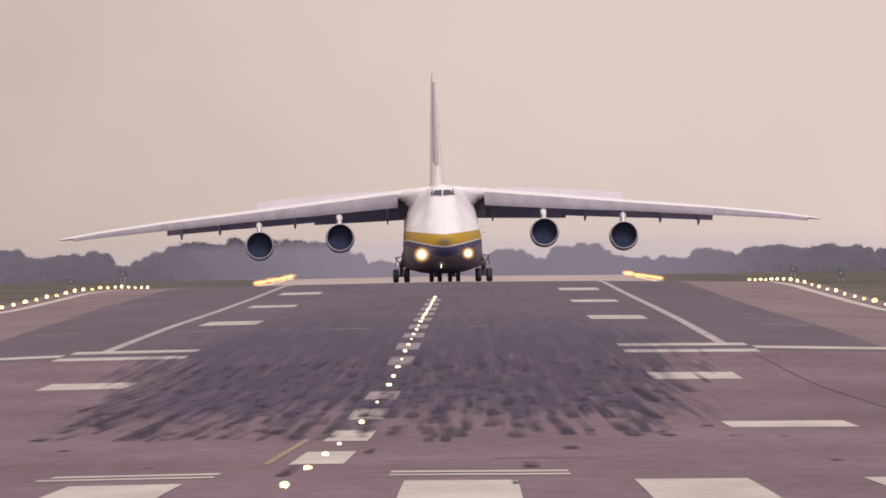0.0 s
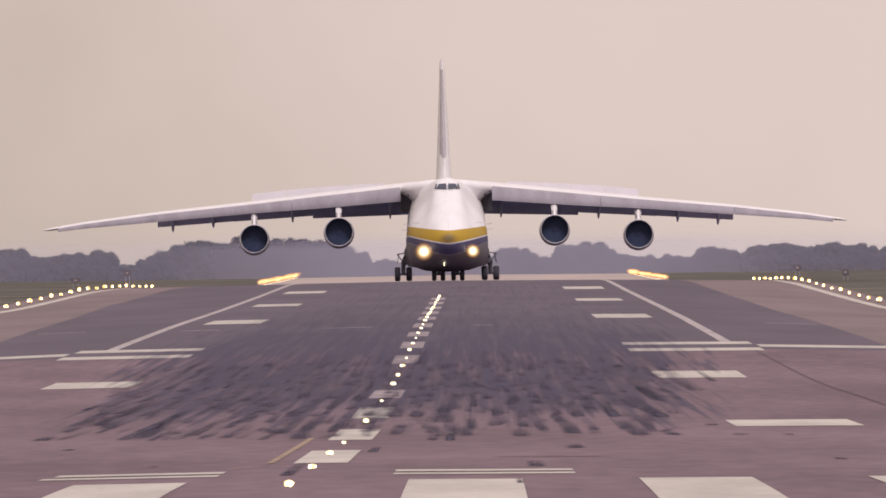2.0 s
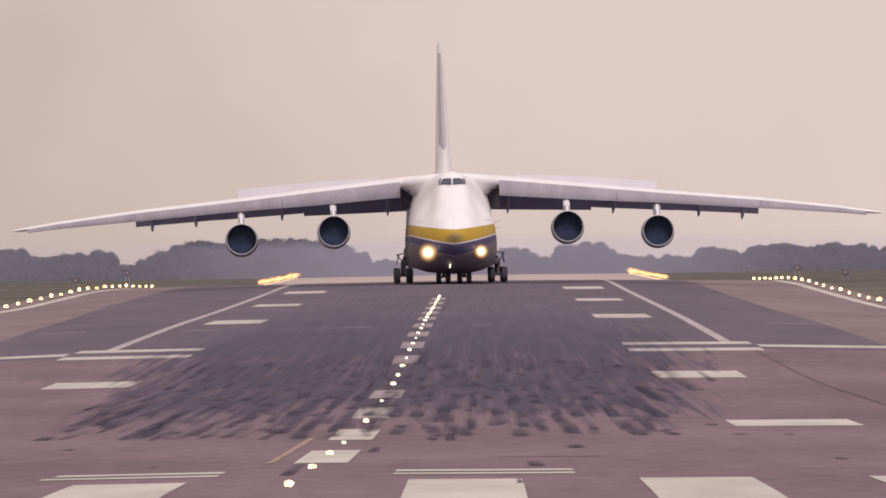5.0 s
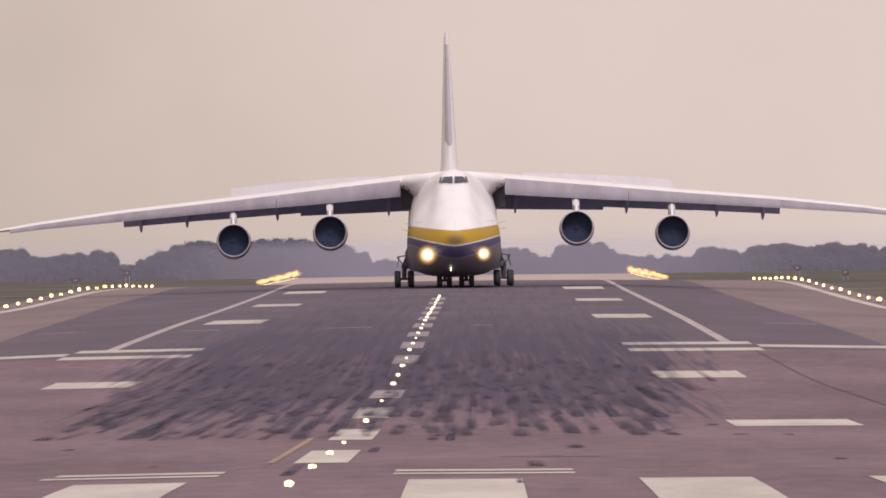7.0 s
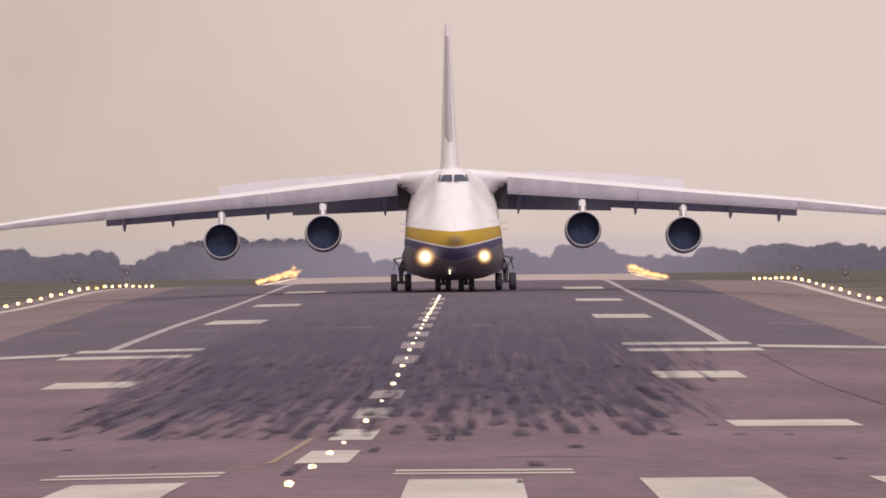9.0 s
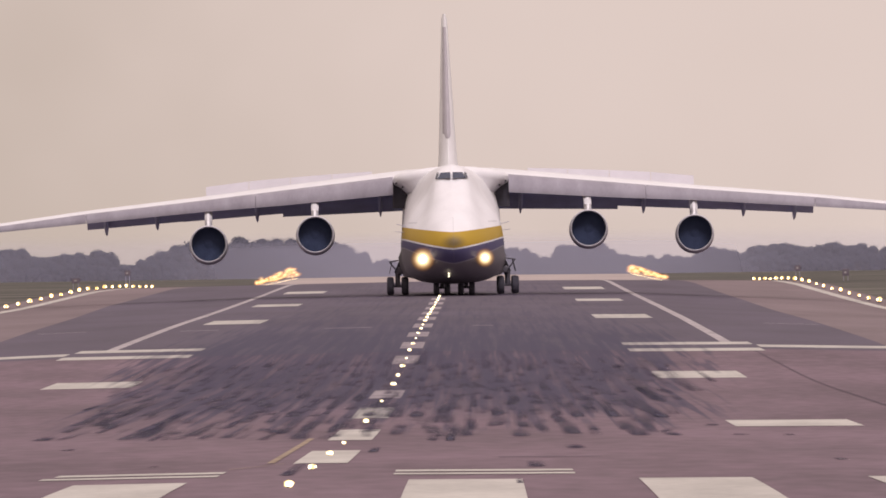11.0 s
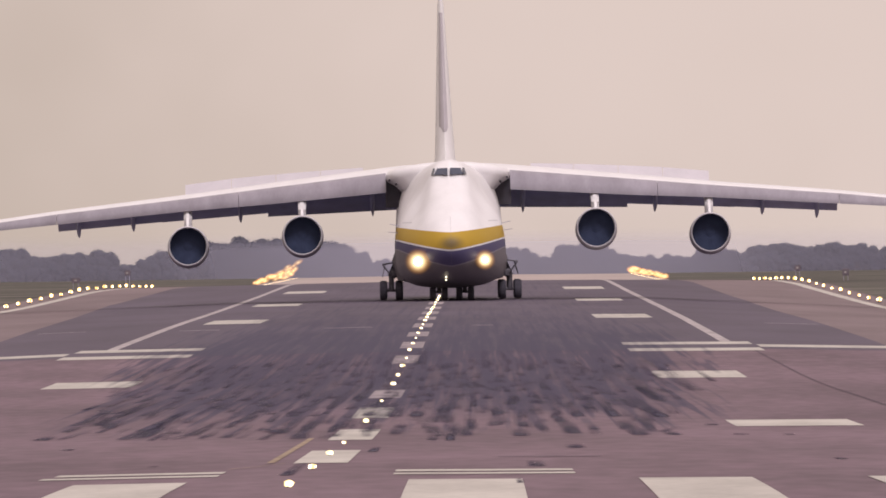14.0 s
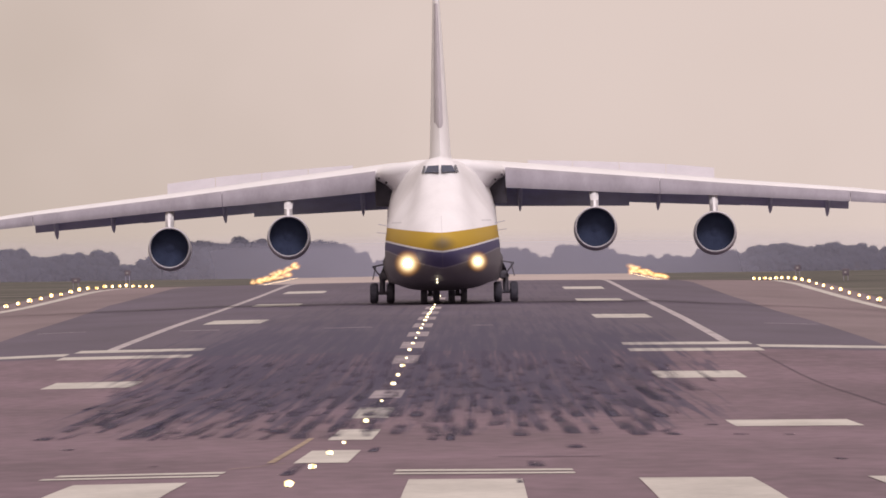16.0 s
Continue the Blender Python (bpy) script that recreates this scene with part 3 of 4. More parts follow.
def tyre_marks():
    """Touchdown smears: a few that stand apart, and many crowded towards the landing zone."""
    r = random.Random(21)
    marks = [(-0.3, 241, 0.30, 26), (0.69, 290, 0.24, 14), (4.5, 297, 0.42, 12), (4.7, 338, 0.5, 48), (3.6, 255, 0.36, 14), (1.7, 321, 0.32, 22), (2.06, 320, 0.28, 40), (6.1, 333, 0.5, 45), (6.8, 333, 0.45, 10), (7.1, 382, 0.5, 26),
             (6.0, 383, 0.4, 60), (7.6, 432, 0.6, 80), (10.1, 498, 0.35, 40), (9.1, 463, 0.7, 90), (5.1, 384, 0.4, 30), (-4.9, 350, 0.5, 46), (-3.7, 346, 0.45, 45), (-6.6, 378, 0.5, 80), (-6.9, 343, 0.5, 10), (-1.9, 329, 0.3, 30), (3.25, 226, 0.14, 9),
             (8.2, 332, 0.45, 6), (9.2, 331, 0.3, 5), (8.8, 266, 0.25, 4), (8.0, 360, 0.4, 5), (-5.5, 311, 0.35, 5), (-2.8, 263, 0.2, 4)]
    marks = [(x + q, y, w, n_, 0.0) for x, y, w, n_ in marks for q in (0.0, 0.02)]
    stack = {}
    tries = 0
    while len(marks) < 520 and tries < 6000:
        tries += 1
        y = 325 + 240 * r.random() ** 0.6
        half = float(np.interp(y, [300, 380, 480, 600], [6.2, 7.4, 8.9, 9.6]))
        x = half * (r.random() + r.random() + r.random() - 1.5) / 1.5 * 1.25 if r.random() < 0.55 else r.uniform(-half, half)
        w, n_ = r.uniform(0.24, 0.55), r.uniform(12, 34) if r.random() < 0.65 else r.uniform(34, 80)
        cells = [(round(x / 0.2) + i, round((y + d) / 10)) for d in range(0, int(n_), 10) for i in (-1, 0, 1)]
        if abs(x) > half or max(stack.get(c, 0) for c in cells) >= 3:
            continue
        for c in cells:
            stack[c] = stack.get(c, 0) + 1
        marks.append((x, y, w, n_, r.gauss(0, 0.0022) if r.random() < 0.9 else r.gauss(0, 0.012)))
    verts, faces, uvs = [], [], []
    for i, (x, y, w, n_, yaw) in enumerate(marks):
        lift = 0.0115 + 0.00001 * i
        ys = [y] + [float(v) for v in ROW_Y if y + 1 < v < y + n_ - 1] + [y + n_]
        for v in ys:
            c = x + yaw * (v - y)
            for q in (-w / 2, w / 2):
                verts.append((XC + c + q, v, ground(c + q, v) + lift))
        k = len(verts) - 2 * len(ys)
        for j in range(len(ys) - 1):
            faces.append((k + 2 * j, k + 2 * j + 1, k + 2 * j + 3, k + 2 * j + 2))
            a, b = (ys[j] - y) / n_, (ys[j + 1] - y) / n_
            uvs += [(0, a), (1, a), (1, b), (0, b)]
    me = bpy.data.meshes.new("tyre_marks")
    me.from_pydata(verts, [], faces)
    layer = me.uv_layers.new(name="along")
    for loop, uv in zip(layer.data, uvs):
        loop.uv = uv
    me.materials.append(skid_rubber())
    return tagged(new("tyre_marks", me), "dark rubber smears left by landing tyres", "tyre marks", kind="stuff")


tyre_marks()

# ---- lights in and beside the runway ----


def fitting(name, glowing, r, lift, label, group, tall):
    e = empty(name)
    part("housing", lathe([(0, 0.16), (0.03, 0.15), (lift - r * 0.6, 0.07)] if tall else [(0, r * 0.7), (0.015, r * 0.7), (0.02, r * 0.5)], (0, 0, 0), "z", 10), M["lamp_rim"], e)
    g = bmesh.new()
    bmesh.ops.create_icosphere(g, subdivisions=3, radius=r, matrix=Matrix.Diagonal((1.0, 1.0, 1.05, 1.0) if tall else (1.15, 1.15, 0.8, 1.0)))
    for v in g.verts:
        v.co *= 1 + 0.5 * noise.noise(v.co * (1.7 / r))
        v.co.z += lift
    part("lens", g, M[glowing], e, "glowing warm lamp lens", smooth=True)
    return tagged(e, label, "runway light", group)


edge_light = fitting("edge_light", "edge_glow", 0.14, 0.26, "lit amber-white runway edge light on a short post", "runway edge lights", True)
for side, y0 in ((-1, 1136.3), (1, 1128.0)):
    for k in range(-2, 18):
        y = y0 + 30 * k
        m = Matrix.Translation((XC + side * 31.37, y, ground(side * 31.37, y)))
        if side < 0 and k == -2:
            edge_light.matrix_basis = m
        else:
            copy_thing(edge_light, m @ Matrix.Rotation(random.uniform(0, 6.28), 4, "Z")).scale = [random.uniform(0.68, 1.15)] * 3
centre_light = fitting("centre_light", "centre_glow", 0.06, 0.055, "lit white light set into the runway centreline", "runway centreline lights", False)
first = True
for k in list(range(0, 30)):
    if k in (4, 6, 8):
        continue
    y = 221.8 + 30 * k
    m = Matrix.Translation((XC + 0.0, y, ground(0.0, y) + 0.01)) @ Matrix.Rotation(k * 1.9, 4, "Z")
    if first:
        centre_light.matrix_basis, first = m, False
    else:
        ob = copy_thing(centre_light, m)
        ob.scale = [0.6 if k in (3, 7, 12, 15) else 0.85 if k < 3 else 1.0 if k < 9 else random.uniform(0.6, 1.1) if k < 18 else random.uniform(0.5, 1.25)] * 3
far_light = fitting("far_edge_light", "edge_glow", 0.055, 0.10, "lit runway edge light beyond the crest, shimmering in hot air", "far runway edge lights", False)
first = True
for side in (-1, 1):
    for k in range(18):
        y = 2445 + 30 * k
        m = Matrix.Translation((XC + side * 31.4, y, ground(side * 31.4, y)))
        if first:
            far_light.matrix_basis, first = m, False
        else:
            copy_thing(far_light, m)

# ---- a clear tinted sheet that stands in for haze over the far fields ----
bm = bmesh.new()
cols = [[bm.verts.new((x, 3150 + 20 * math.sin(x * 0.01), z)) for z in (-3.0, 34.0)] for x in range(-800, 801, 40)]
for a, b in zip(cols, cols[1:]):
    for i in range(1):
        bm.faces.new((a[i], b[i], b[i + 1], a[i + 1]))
tagged(part("haze_backdrop", bm, M["haze"], smooth=True), "see-through bluish sheet standing for haze over the far fields", "haze", kind="structure")

# ---- trees ----
TREE_Y = 3420.0


def tree_meshes(seed):
    rnd = random.Random(seed)
    trunk = [tube((0, 0, 0), (0, 0, 5), 0.45, 0.3, 8)]
    lobes = []
    for i in range(15):
        a, r = rnd.uniform(0, 6.28), rnd.uniform(0.4, 3.9)
        z = rnd.uniform(5.5, 11.5) - 0.35 * r
        c = Vector((r * math.cos(a), r * math.sin(a), z))
        lobes.append((c, rnd.uniform(1.2, 2.3)))
        trunk.append(tube((0, 0, rnd.uniform(2.5, 4.5)), c, 0.2, 0.06, 6))
    crown = bmesh.new()
    top = 0.0
    for c, r in lobes:
        made = bmesh.ops.create_icosphere(crown, subdivisions=2, radius=r * 0.86, matrix=Matrix.Translation(c) @ Matrix.Diagonal((1, 1, 0.85, 1)))
        for v in made["verts"]:
            d = (v.co - c).normalized()
            v.co += d * (0.28 * noise.noise(v.co * 0.9) + 0.2 * noise.noise(v.co * 2.3) + 0.1 * noise.noise(v.co * 5.0))
            top = max(top, v.co.z)
    for f in crown.faces:
        f.smooth = True
    for c, r in lobes:
        for i in range(230):
            v = Vector((rnd.gauss(0, 1), rnd.gauss(0, 1), rnd.gauss(0, 1))).normalized() * r * rnd.uniform(0.84, 1.12)
            p, s = c + Vector((v.x, v.y, v.z * 0.85)), rnd.uniform(0.12, 0.34)
            n = (v.normalized() * 0.5 + Vector((0, 0, 0.7)) + Vector((rnd.gauss(0, 0.3), rnd.gauss(0, 0.3) - 0.2, rnd.gauss(0, 0.3)))).normalized()
            u = n.orthogonal().normalized()
            u.rotate(Matrix.Rotation(rnd.uniform(0, 6.28), 3, n))
            w = n.cross(u)
            crown.faces.new([crown.verts.new(p + q) for q in (u * s, w * s, -u * s, -w * s * 0.8)])
    squash = Matrix.Diagonal((1, 1, 12.0 / top, 1))
    bmesh.ops.transform(crown, matrix=squash, verts=crown.verts)
    return merge(*trunk), crown


trees = []
for seed in range(6):
    t = empty("tree")
    a, b = tree_meshes(seed + 3)
    part("trunk", a, M["bark"], t)
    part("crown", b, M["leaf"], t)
    trees.append(tagged(t, "hazy blue-grey broadleaf tree in a far wood", "tree", "far trees"))
# the wood's outline: places across and heights of the tops over the eye's level
LINE_X = [-20, 0, 20, 45, 62, 100, 130, 160, 188, 203, 215, 235, 260, 290, 310, 340, 370, 400, 425, 450, 500, 560, 600, 625, 650, 690, 760, 860, 890, 915, 940, 962, 990, 1020, 1045, 1070, 1100, 1130, 1160, 1200, 1225, 1240, 1262, 1282, 1300, 1330, 1370, 1410, 1440, 1465, 1487, 1505, 1530, 1555, 1600]
LINE_T = [440, 446, 439, 446, 456, 452, 448, 442, 446, 462, 476, 466, 456, 447, 437, 425, 430, 431, 419, 425, 421, 424, 430, 444, 456, 461, 460, 448, 441, 437, 447, 456, 442, 429, 425, 435, 450, 455, 449, 452, 455, 438, 435, 445, 443, 437, 430, 435, 437, 427, 431, 439, 430, 436, 440]
rnd = random.Random(5)
used = set()
for row, (dy, drop, step) in enumerate(((0, 0, 21), (40, 6, 27), (-25, 15, 34), (-45, 26, 36), (-62, 32, 34))):
    px = -30.0
    while px < 1600:
        px += step * rnd.uniform(0.75, 1.25)
        py = float(np.interp(px, LINE_X, LINE_T)) + drop * rnd.uniform(0.45 if row > 1 else 0.6, 1.3)
        ux, uy = px + 0.0144 * (py - 441), py + 0.0144 * (px - 784)
        y = TREE_Y + dy + rnd.uniform(-12, 12)
        x, top = (ux - 845.7) / F * y, EYE_Z + (480 - uy) / F * y
        base = ground(x - XC, y)
        s = (top - base) / 12.1
        i = rnd.randrange(6)
        m = Matrix.Translation((x, y, base)) @ Matrix.Rotation(rnd.uniform(0, 6.28), 4, "Z")
        ob = trees[i]
        if i in used:
            ob = copy_thing(trees[i], m)
        else:
            ob.matrix_basis = m
            used.add(i)
        ob.scale = (s * rnd.uniform(0.85, 1.1), s * 0.9, s)

# ---- the aeroplane: local x across, y backwards from the main wheels, z up from the ground ----
aeroplane = tagged(empty("cargo_aeroplane"), "huge white four-engined cargo aeroplane with yellow band rolling on runway", "aeroplane")

# half width by height of a cross-section, from the belly to the roof
PEAR_Z = [0, 0.012, 0.05, 0.11, 0.2, 0.34, 0.48, 0.6, 0.69, 0.77, 0.86, 0.93, 0.975, 1.0]
PEAR_W = [0, 0.52, 0.79, 0.93, 1.0, 1.0, 0.955, 0.815, 0.635, 0.50, 0.40, 0.32, 0.21, 0]
OVAL_W = [0, 0.24, 0.46, 0.66, 0.84, 0.97, 1.0, 0.97, 0.9, 0.80, 0.64, 0.47, 0.28, 0]

FAT_Z = [0, 0.012, 0.05, 0.11, 0.2, 0.34, 0.48, 0.6, 0.7, 0.8, 0.88, 0.95, 0.985, 1.0]
FAT_W = [0, 0.52, 0.79, 0.93, 1.0, 1.0, 0.97, 0.95, 0.925, 0.86, 0.74, 0.5, 0.28, 0]


def section(y, z0, z1, w, pear):
    up = []
    for t, a, b in zip(PEAR_Z, PEAR_W, OVAL_W):
        g = float(np.interp(t, FAT_Z, FAT_W))
        k = (1 - pear) * b + pear * a if pear <= 1 else (2 - pear) * a + (pear - 1) * g
        up.append((w * k, z0 + (z1 - z0) * t))
    loop = [Vector((x, y, z)) for x, z in up] + [Vector((-x, y, z)) for x, z in reversed(up[1:-1])]
    return loop


STATIONS = [(-28.75, 3.35, 3.75, 0.22, 0), (-28.6, 3.0, 4.1, 0.62, 0), (-28.2, 2.55, 4.6, 1.12, 0.05), (-27.5, 2.0, 5.15, 1.72, 0.1), (-26.6, 1.6, 5.75, 2.28, 0.25),
            (-25.4, 1.28, 6.45, 2.75, 0.45), (-24.2, 1.08, 7.1, 3.1, 0.65), (-23.0, 0.95, 7.75, 3.35, 0.85), (-22.3, 0.9, 8.3, 3.45, 0.95), (-21.4, 0.86, 8.9, 3.55, 1),
            (-20.4, 0.82, 9.2, 3.6, 1), (-18, 0.8, 9.25, 3.62, 1.08), (-14, 0.8, 9.25, 3.62, 1.35), (-10, 0.8, 9.2, 3.62, 1.7), (-5, 0.8, 9.2, 3.62, 2), (0, 0.8, 9.2, 3.62, 2), (12, 0.95, 9.1, 3.6, 2), (20, 2.0, 9.0, 3.2, 1.6),
            (28, 4.2, 8.9, 2.3, 0.2), (34, 6.2, 8.8, 1.3, 0), (38.5, 7.8, 8.7, 0.35, 0)]


def smooth_rings(stations, k):
    """Stations refined k times between each pair."""
    a = np.array(stations)
    t = np.arange(len(a))
    fine = np.linspace(0, len(a) - 1, (len(a) - 1) * k + 1)
    out = []
    for v in fine:
        i = min(int(v), len(a) - 2)
        u = v - i
        p0, p1, p2, p3 = a[max(i - 1, 0)], a[i], a[i + 1], a[min(i + 2, len(a) - 1)]
        q = 0.5 * (2 * p1 + (p2 - p0) * u + (2 * p0 - 5 * p1 + 4 * p2 - p3) * u * u + (3 * p1 - p0 - 3 * p2 + p3) * u ** 3)
        out.append(q)
    return out


# finer cross-section heights
_pz = np.linspace(0, 1, 41) ** 1.0
_pz = 0.5 - 0.5 * np.cos(np.pi * _pz)
OVAL_W = list(np.sqrt(np.maximum(0, 1 - (2 * _pz - 1) ** 2)))
_pw = np.interp(_pz, PEAR_Z, PEAR_W)
_pw[1:-1] = (_pw[:-2] + 2 * _pw[1:-1] + _pw[2:]) / 4
PEAR_Z, PEAR_W = list(_pz), list(_pw)
part("fuselage", rings([section(*s) for s in smooth_rings(STATIONS, 3)]), M["livery"], aeroplane, "white body with yellow band and dark blue belly", smooth=True)

# windscreen: two front panes, side panes
for sx in (-1, 1):
    for name, x0, x1, y0, y1, dz in (("windscreen_pane", 0.085, 0.76, -22.05, -21.55, 0.20), ("side_window", 1.0, 1.03, -21.5, -21.1, 0.13)):
        bm = bmesh.new()
        pts = [(sx * x0, y0 - 0.65, 8.25), (sx * (x1 + dz), y1 - 0.6, 8.25), (sx * x1, y1 - 0.2, 8.66), (sx * (x0 - (0.1 if x0 > 0.5 else 0)), y0 - 0.15, 8.68)]
        a = [bm.verts.new(p) for p in pts]
        b = [bm.verts.new((p[0], p[1] + 0.5, p[2] - 0.1)) for p in pts]
        bm.faces.new(a)
        bm.faces.new(b[::-1])
        for i in range(4):
            bm.faces.new((a[i], a[(i + 1) % 4], b[(i + 1) % 4], b[i]))
        part(name, bm, M["glass"], aeroplane, "dark cockpit window")

    part("wiper", tube((sx * 0.3, -22.75, 8.2), (sx * 0.42, -22.7, 8.3), 0.03, k=6), M["dark_metal"], aeroplane, "dark windscreen wiper")

# wing: offsets, leading edge, chord, top and thickness
WX = [0, 3.2, 12, 17.4, 26.3, 33, 36.0, 36.7]
W_TOP = [9.1, 8.98, 8.05, 7.46, 6.6, 5.78, 5.3, 5.12]
W_LE = [-9.0, -7.2, -2.4, 0.5, 5.3, 8.9, 10.6, 11.4]
W_CH = [15.5, 14.0, 10.6, 8.9, 6.3, 4.4, 3.4, 2.2]
W_TH = [1.6, 1.5, 1.15, 0.95, 0.72, 0.48, 0.3, 0.12]


def wing_at(x):
    return [float(np.interp(abs(x), WX, v)) for v in (W_TOP, W_LE, W_CH, W_TH)]


def foil(x, y0, ch, top, th, k=12):
    """A wing section with a round nose and a thin tail; top is the height of its crest."""
    up, lo = [], []
    for i in range(k + 1):
        c = 0.5 - 0.5 * math.cos(math.pi * i / k)
        t = th * 5 * 0.2 * (1.4845 * math.sqrt(c) - 0.63 * c - 1.758 * c * c + 1.4215 * c ** 3 - 0.5075 * c ** 4) * 1.0
        up.append((x, y0 + ch * c, top - th * 0.5 + t))
        lo.append((x, y0 + ch * c, top - th * 0.5 - t * 0.9))
    return up + lo[::-1][1:-1]


for sx in (-1, 1):
    loops = []
    for x in np.concatenate([np.arange(0, 36, 1.5), [36, 36.4, 36.7]]):
        top, le, ch, th = wing_at(x)
        loops.append(foil(sx * x, le, ch, top, th))
    wing = part("wing", rings(loops), M["white"], aeroplane, "long white drooping wing", smooth=True)
    # leading-edge slats, drooped
    for a, b in ((4.12, 13.96), (13.99, 26.25), (26.28, 35.4)):
        loops = []
        for x in np.linspace(a, b, 12):
            top, le, ch, th = wing_at(x)
            bot = float(np.interp(x, [4, 12, 17.4, 26.3, 33, 35.4], [7.2, 6.63, 6.33, 5.66, 5.15, 4.9]))
            z1 = top - 0.08 - 0.2 * th
            loop = []
            for u, (fy, fz) in enumerate(((0.55, 1.0), (0.1, 0.97), (-0.25, 0.8), (-0.5, 0.5), (-0.62, 0.25), (-0.6, 0.0), (-0.45, 0.0), (-0.1, 0.4), (0.3, 0.8))):
                loop.append((sx * x, le + fy * (0.4 + th * 0.6), bot + (z1 - bot) * fz))
            loops.append(loop)
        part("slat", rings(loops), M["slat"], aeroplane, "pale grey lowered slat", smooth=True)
    # flaps, lowered, with their fairings
    for a, b, za, zb in ((3.1, 12.1, 6.06, 5.82), (12.02, 19.3, 6.06, 5.63), (19.22, 26.3, 5.66, 5.2)):
        loops = []
        for x in np.linspace(a, b, 5):
            top, le, ch, th = wing_at(x)
            bot = za + (zb - za) * (x - a) / (b - a)
            y0, z0 = le + ch * 0.80, top - th * 0.55
            y1, z1 = y0 + ch * 0.27, bot
            d = Vector((0, y1 - y0, z1 - z0))
            n = Vector((0, -d.z, d.y)).normalized() * (0.09 + 0.018 * ch)
            p = Vector((sx * x, y0, z0))
            loops.append([p - n * 0.5, p + d * 0.08 - n, p + d * 0.5 - n * 0.7, p + d, p + d * 0.5 + n * 0.6, p + d * 0.1 + n, p + n * 0.6])
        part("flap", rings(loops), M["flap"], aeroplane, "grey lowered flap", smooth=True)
    part("aileron", rings([[(sx * x, wing_at(x)[1] + wing_at(x)[2] * f, wing_at(x)[0] - wing_at(x)[3] * 0.5 + dz) for f, dz in ((0.78, 0.03), (1.02, -0.02), (0.78, -0.16))] for x in (26.6, 35.5)]), M["slat"], aeroplane)
    for x, zt in ((5.05, 5.42), (13.95, 5.22), (21.2, 4.82), (24.9, 4.5)):
        top, le, ch, th = wing_at(x)
        y0, y1 = le + ch * 0.45, le + ch * 1.12
        zt += 0.0
        prof = []
        for t in np.linspace(0, 1, 13):
            r = 0.21 * math.sin(math.pi * min(1, t * 0.9 + 0.06)) ** 0.6
            z = (top - th * 0.7) * (1 - t) + (zt + 0.35) * t
            y = y0 + (y1 - y0) * t
            prof.append([(sx * x + r * 0.8 * math.cos(w), y, z + r * 1.9 * math.sin(w)) for w in np.linspace(0, 2 * math.pi, 11)[:-1]])
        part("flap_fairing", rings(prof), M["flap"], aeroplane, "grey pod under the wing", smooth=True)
    # raised spoilers
    for a, b in ((5.6, 8.46), (8.5, 11.46), (11.5, 14.46), (14.5, 17.6)):
        loops = []
        for x in np.linspace(a, b, 3):
            top, le, ch, th = wing_at(x)
            y0, z0 = le + ch * 0.62, top - th * 0.25
            zt = float(np.interp(x, [5, 9, 14, 17.6], [8.95, 8.78, 8.48, 8.1]))
            loops.append([(sx * x, y0, z0), (sx * x, y0 + 0.1, z0), (sx * x, y0 + 0.95, zt), (sx * x, y0 + 0.9, zt + 0.01)])
        part("spoiler", rings(loops), M["spoiler"], aeroplane, "white raised spoiler panel")
    # root fairing, and a dark panel as painted shade at the slat's inner end
    loops = []
    for y, w, zc, ze, zl in ((-11.3, 0.9, 8.9, 8.75, 8.5), (-11.0, 1.6, 9.06, 8.92, 8.45), (-10.7, 2.35, 9.12, 8.93, 8.35), (-10.4, 3.0, 9.14, 8.90, 8.22), (-10.1, 3.5, 9.14, 8.86, 8.10), (-9.7, 3.82, 9.13, 8.82, 8.02), (-9.1, 4.0, 9.12, 8.79, 7.98),
                             (-7.9, 4.1, 9.1, 8.77, 8.0), (-5, 4.15, 9.05, 8.75, 7.4), (4, 4.2, 8.95, 8.7, 6.9), (9, 3.6, 8.85, 8.5, 7.2), (13, 2.4, 8.7, 8.3, 7.8)):
        d = ze - zl
        loop = [(0.2, zc), (0.45 * w, zc - 0.25 * (zc - ze)), (0.72 * w, ze + 0.25 * (zc - ze)), (0.88 * w, ze - 0.08 * d), (0.96 * w, ze - 0.25 * d), (w, ze - 0.55 * d), (0.985 * w, ze - 0.85 * d), (0.94 * w, zl),
                (0.86 * w, zl - 0.18), (0.78 * w, zl - 0.5), (0.66 * w, zl - 0.95), (0.5 * w, zl - 1.1), (0.2, zl - 1.0)]
        loops.append([(sx * x, y, z) for x, z in loop])
    part("wing_root_fairing", rings(loops), M["white"], aeroplane, smooth=True)
    part("slat_end_gap", box(sx * 3.62, -6.95, 7.15, 1.1, 0.1, 1.9, 0.03), M["recess"], aeroplane, "dark panel standing for shade at the wing root")
    for x, y, z in ((3.45, -9.2, 7.72), (3.9, -9.2, 8.0)):
        part("vent", lathe([(0, 0.07), (0.12, 0.06)], (sx * x, y, z), "y", 10), M["recess"], aeroplane, "small dark air vent")

    # engines on pylons
    for x, ye, z, r in ((9.73, -9.2, 4.50, 1.31), (17.4, -3.2, 3.99, 1.31)):
        top, le, ch, th = wing_at(x)
        o = (sx * x, ye, z)
        nac = part("engine", lathe([(0.15, r * 0.95), (0.0, r * 0.96), (-0.06, r * 0.975), (0.0, r * 0.995), (0.35, r * 1.035), (1.2, r * 1.06), (2.6, r * 1.05), (4.0, r * 0.96), (4.4, r * 0.92), (4.35, r * 0.85)], o, "y", 48, cap=False),
                   M["slat"], aeroplane, "grey engine nacelle", smooth=True)
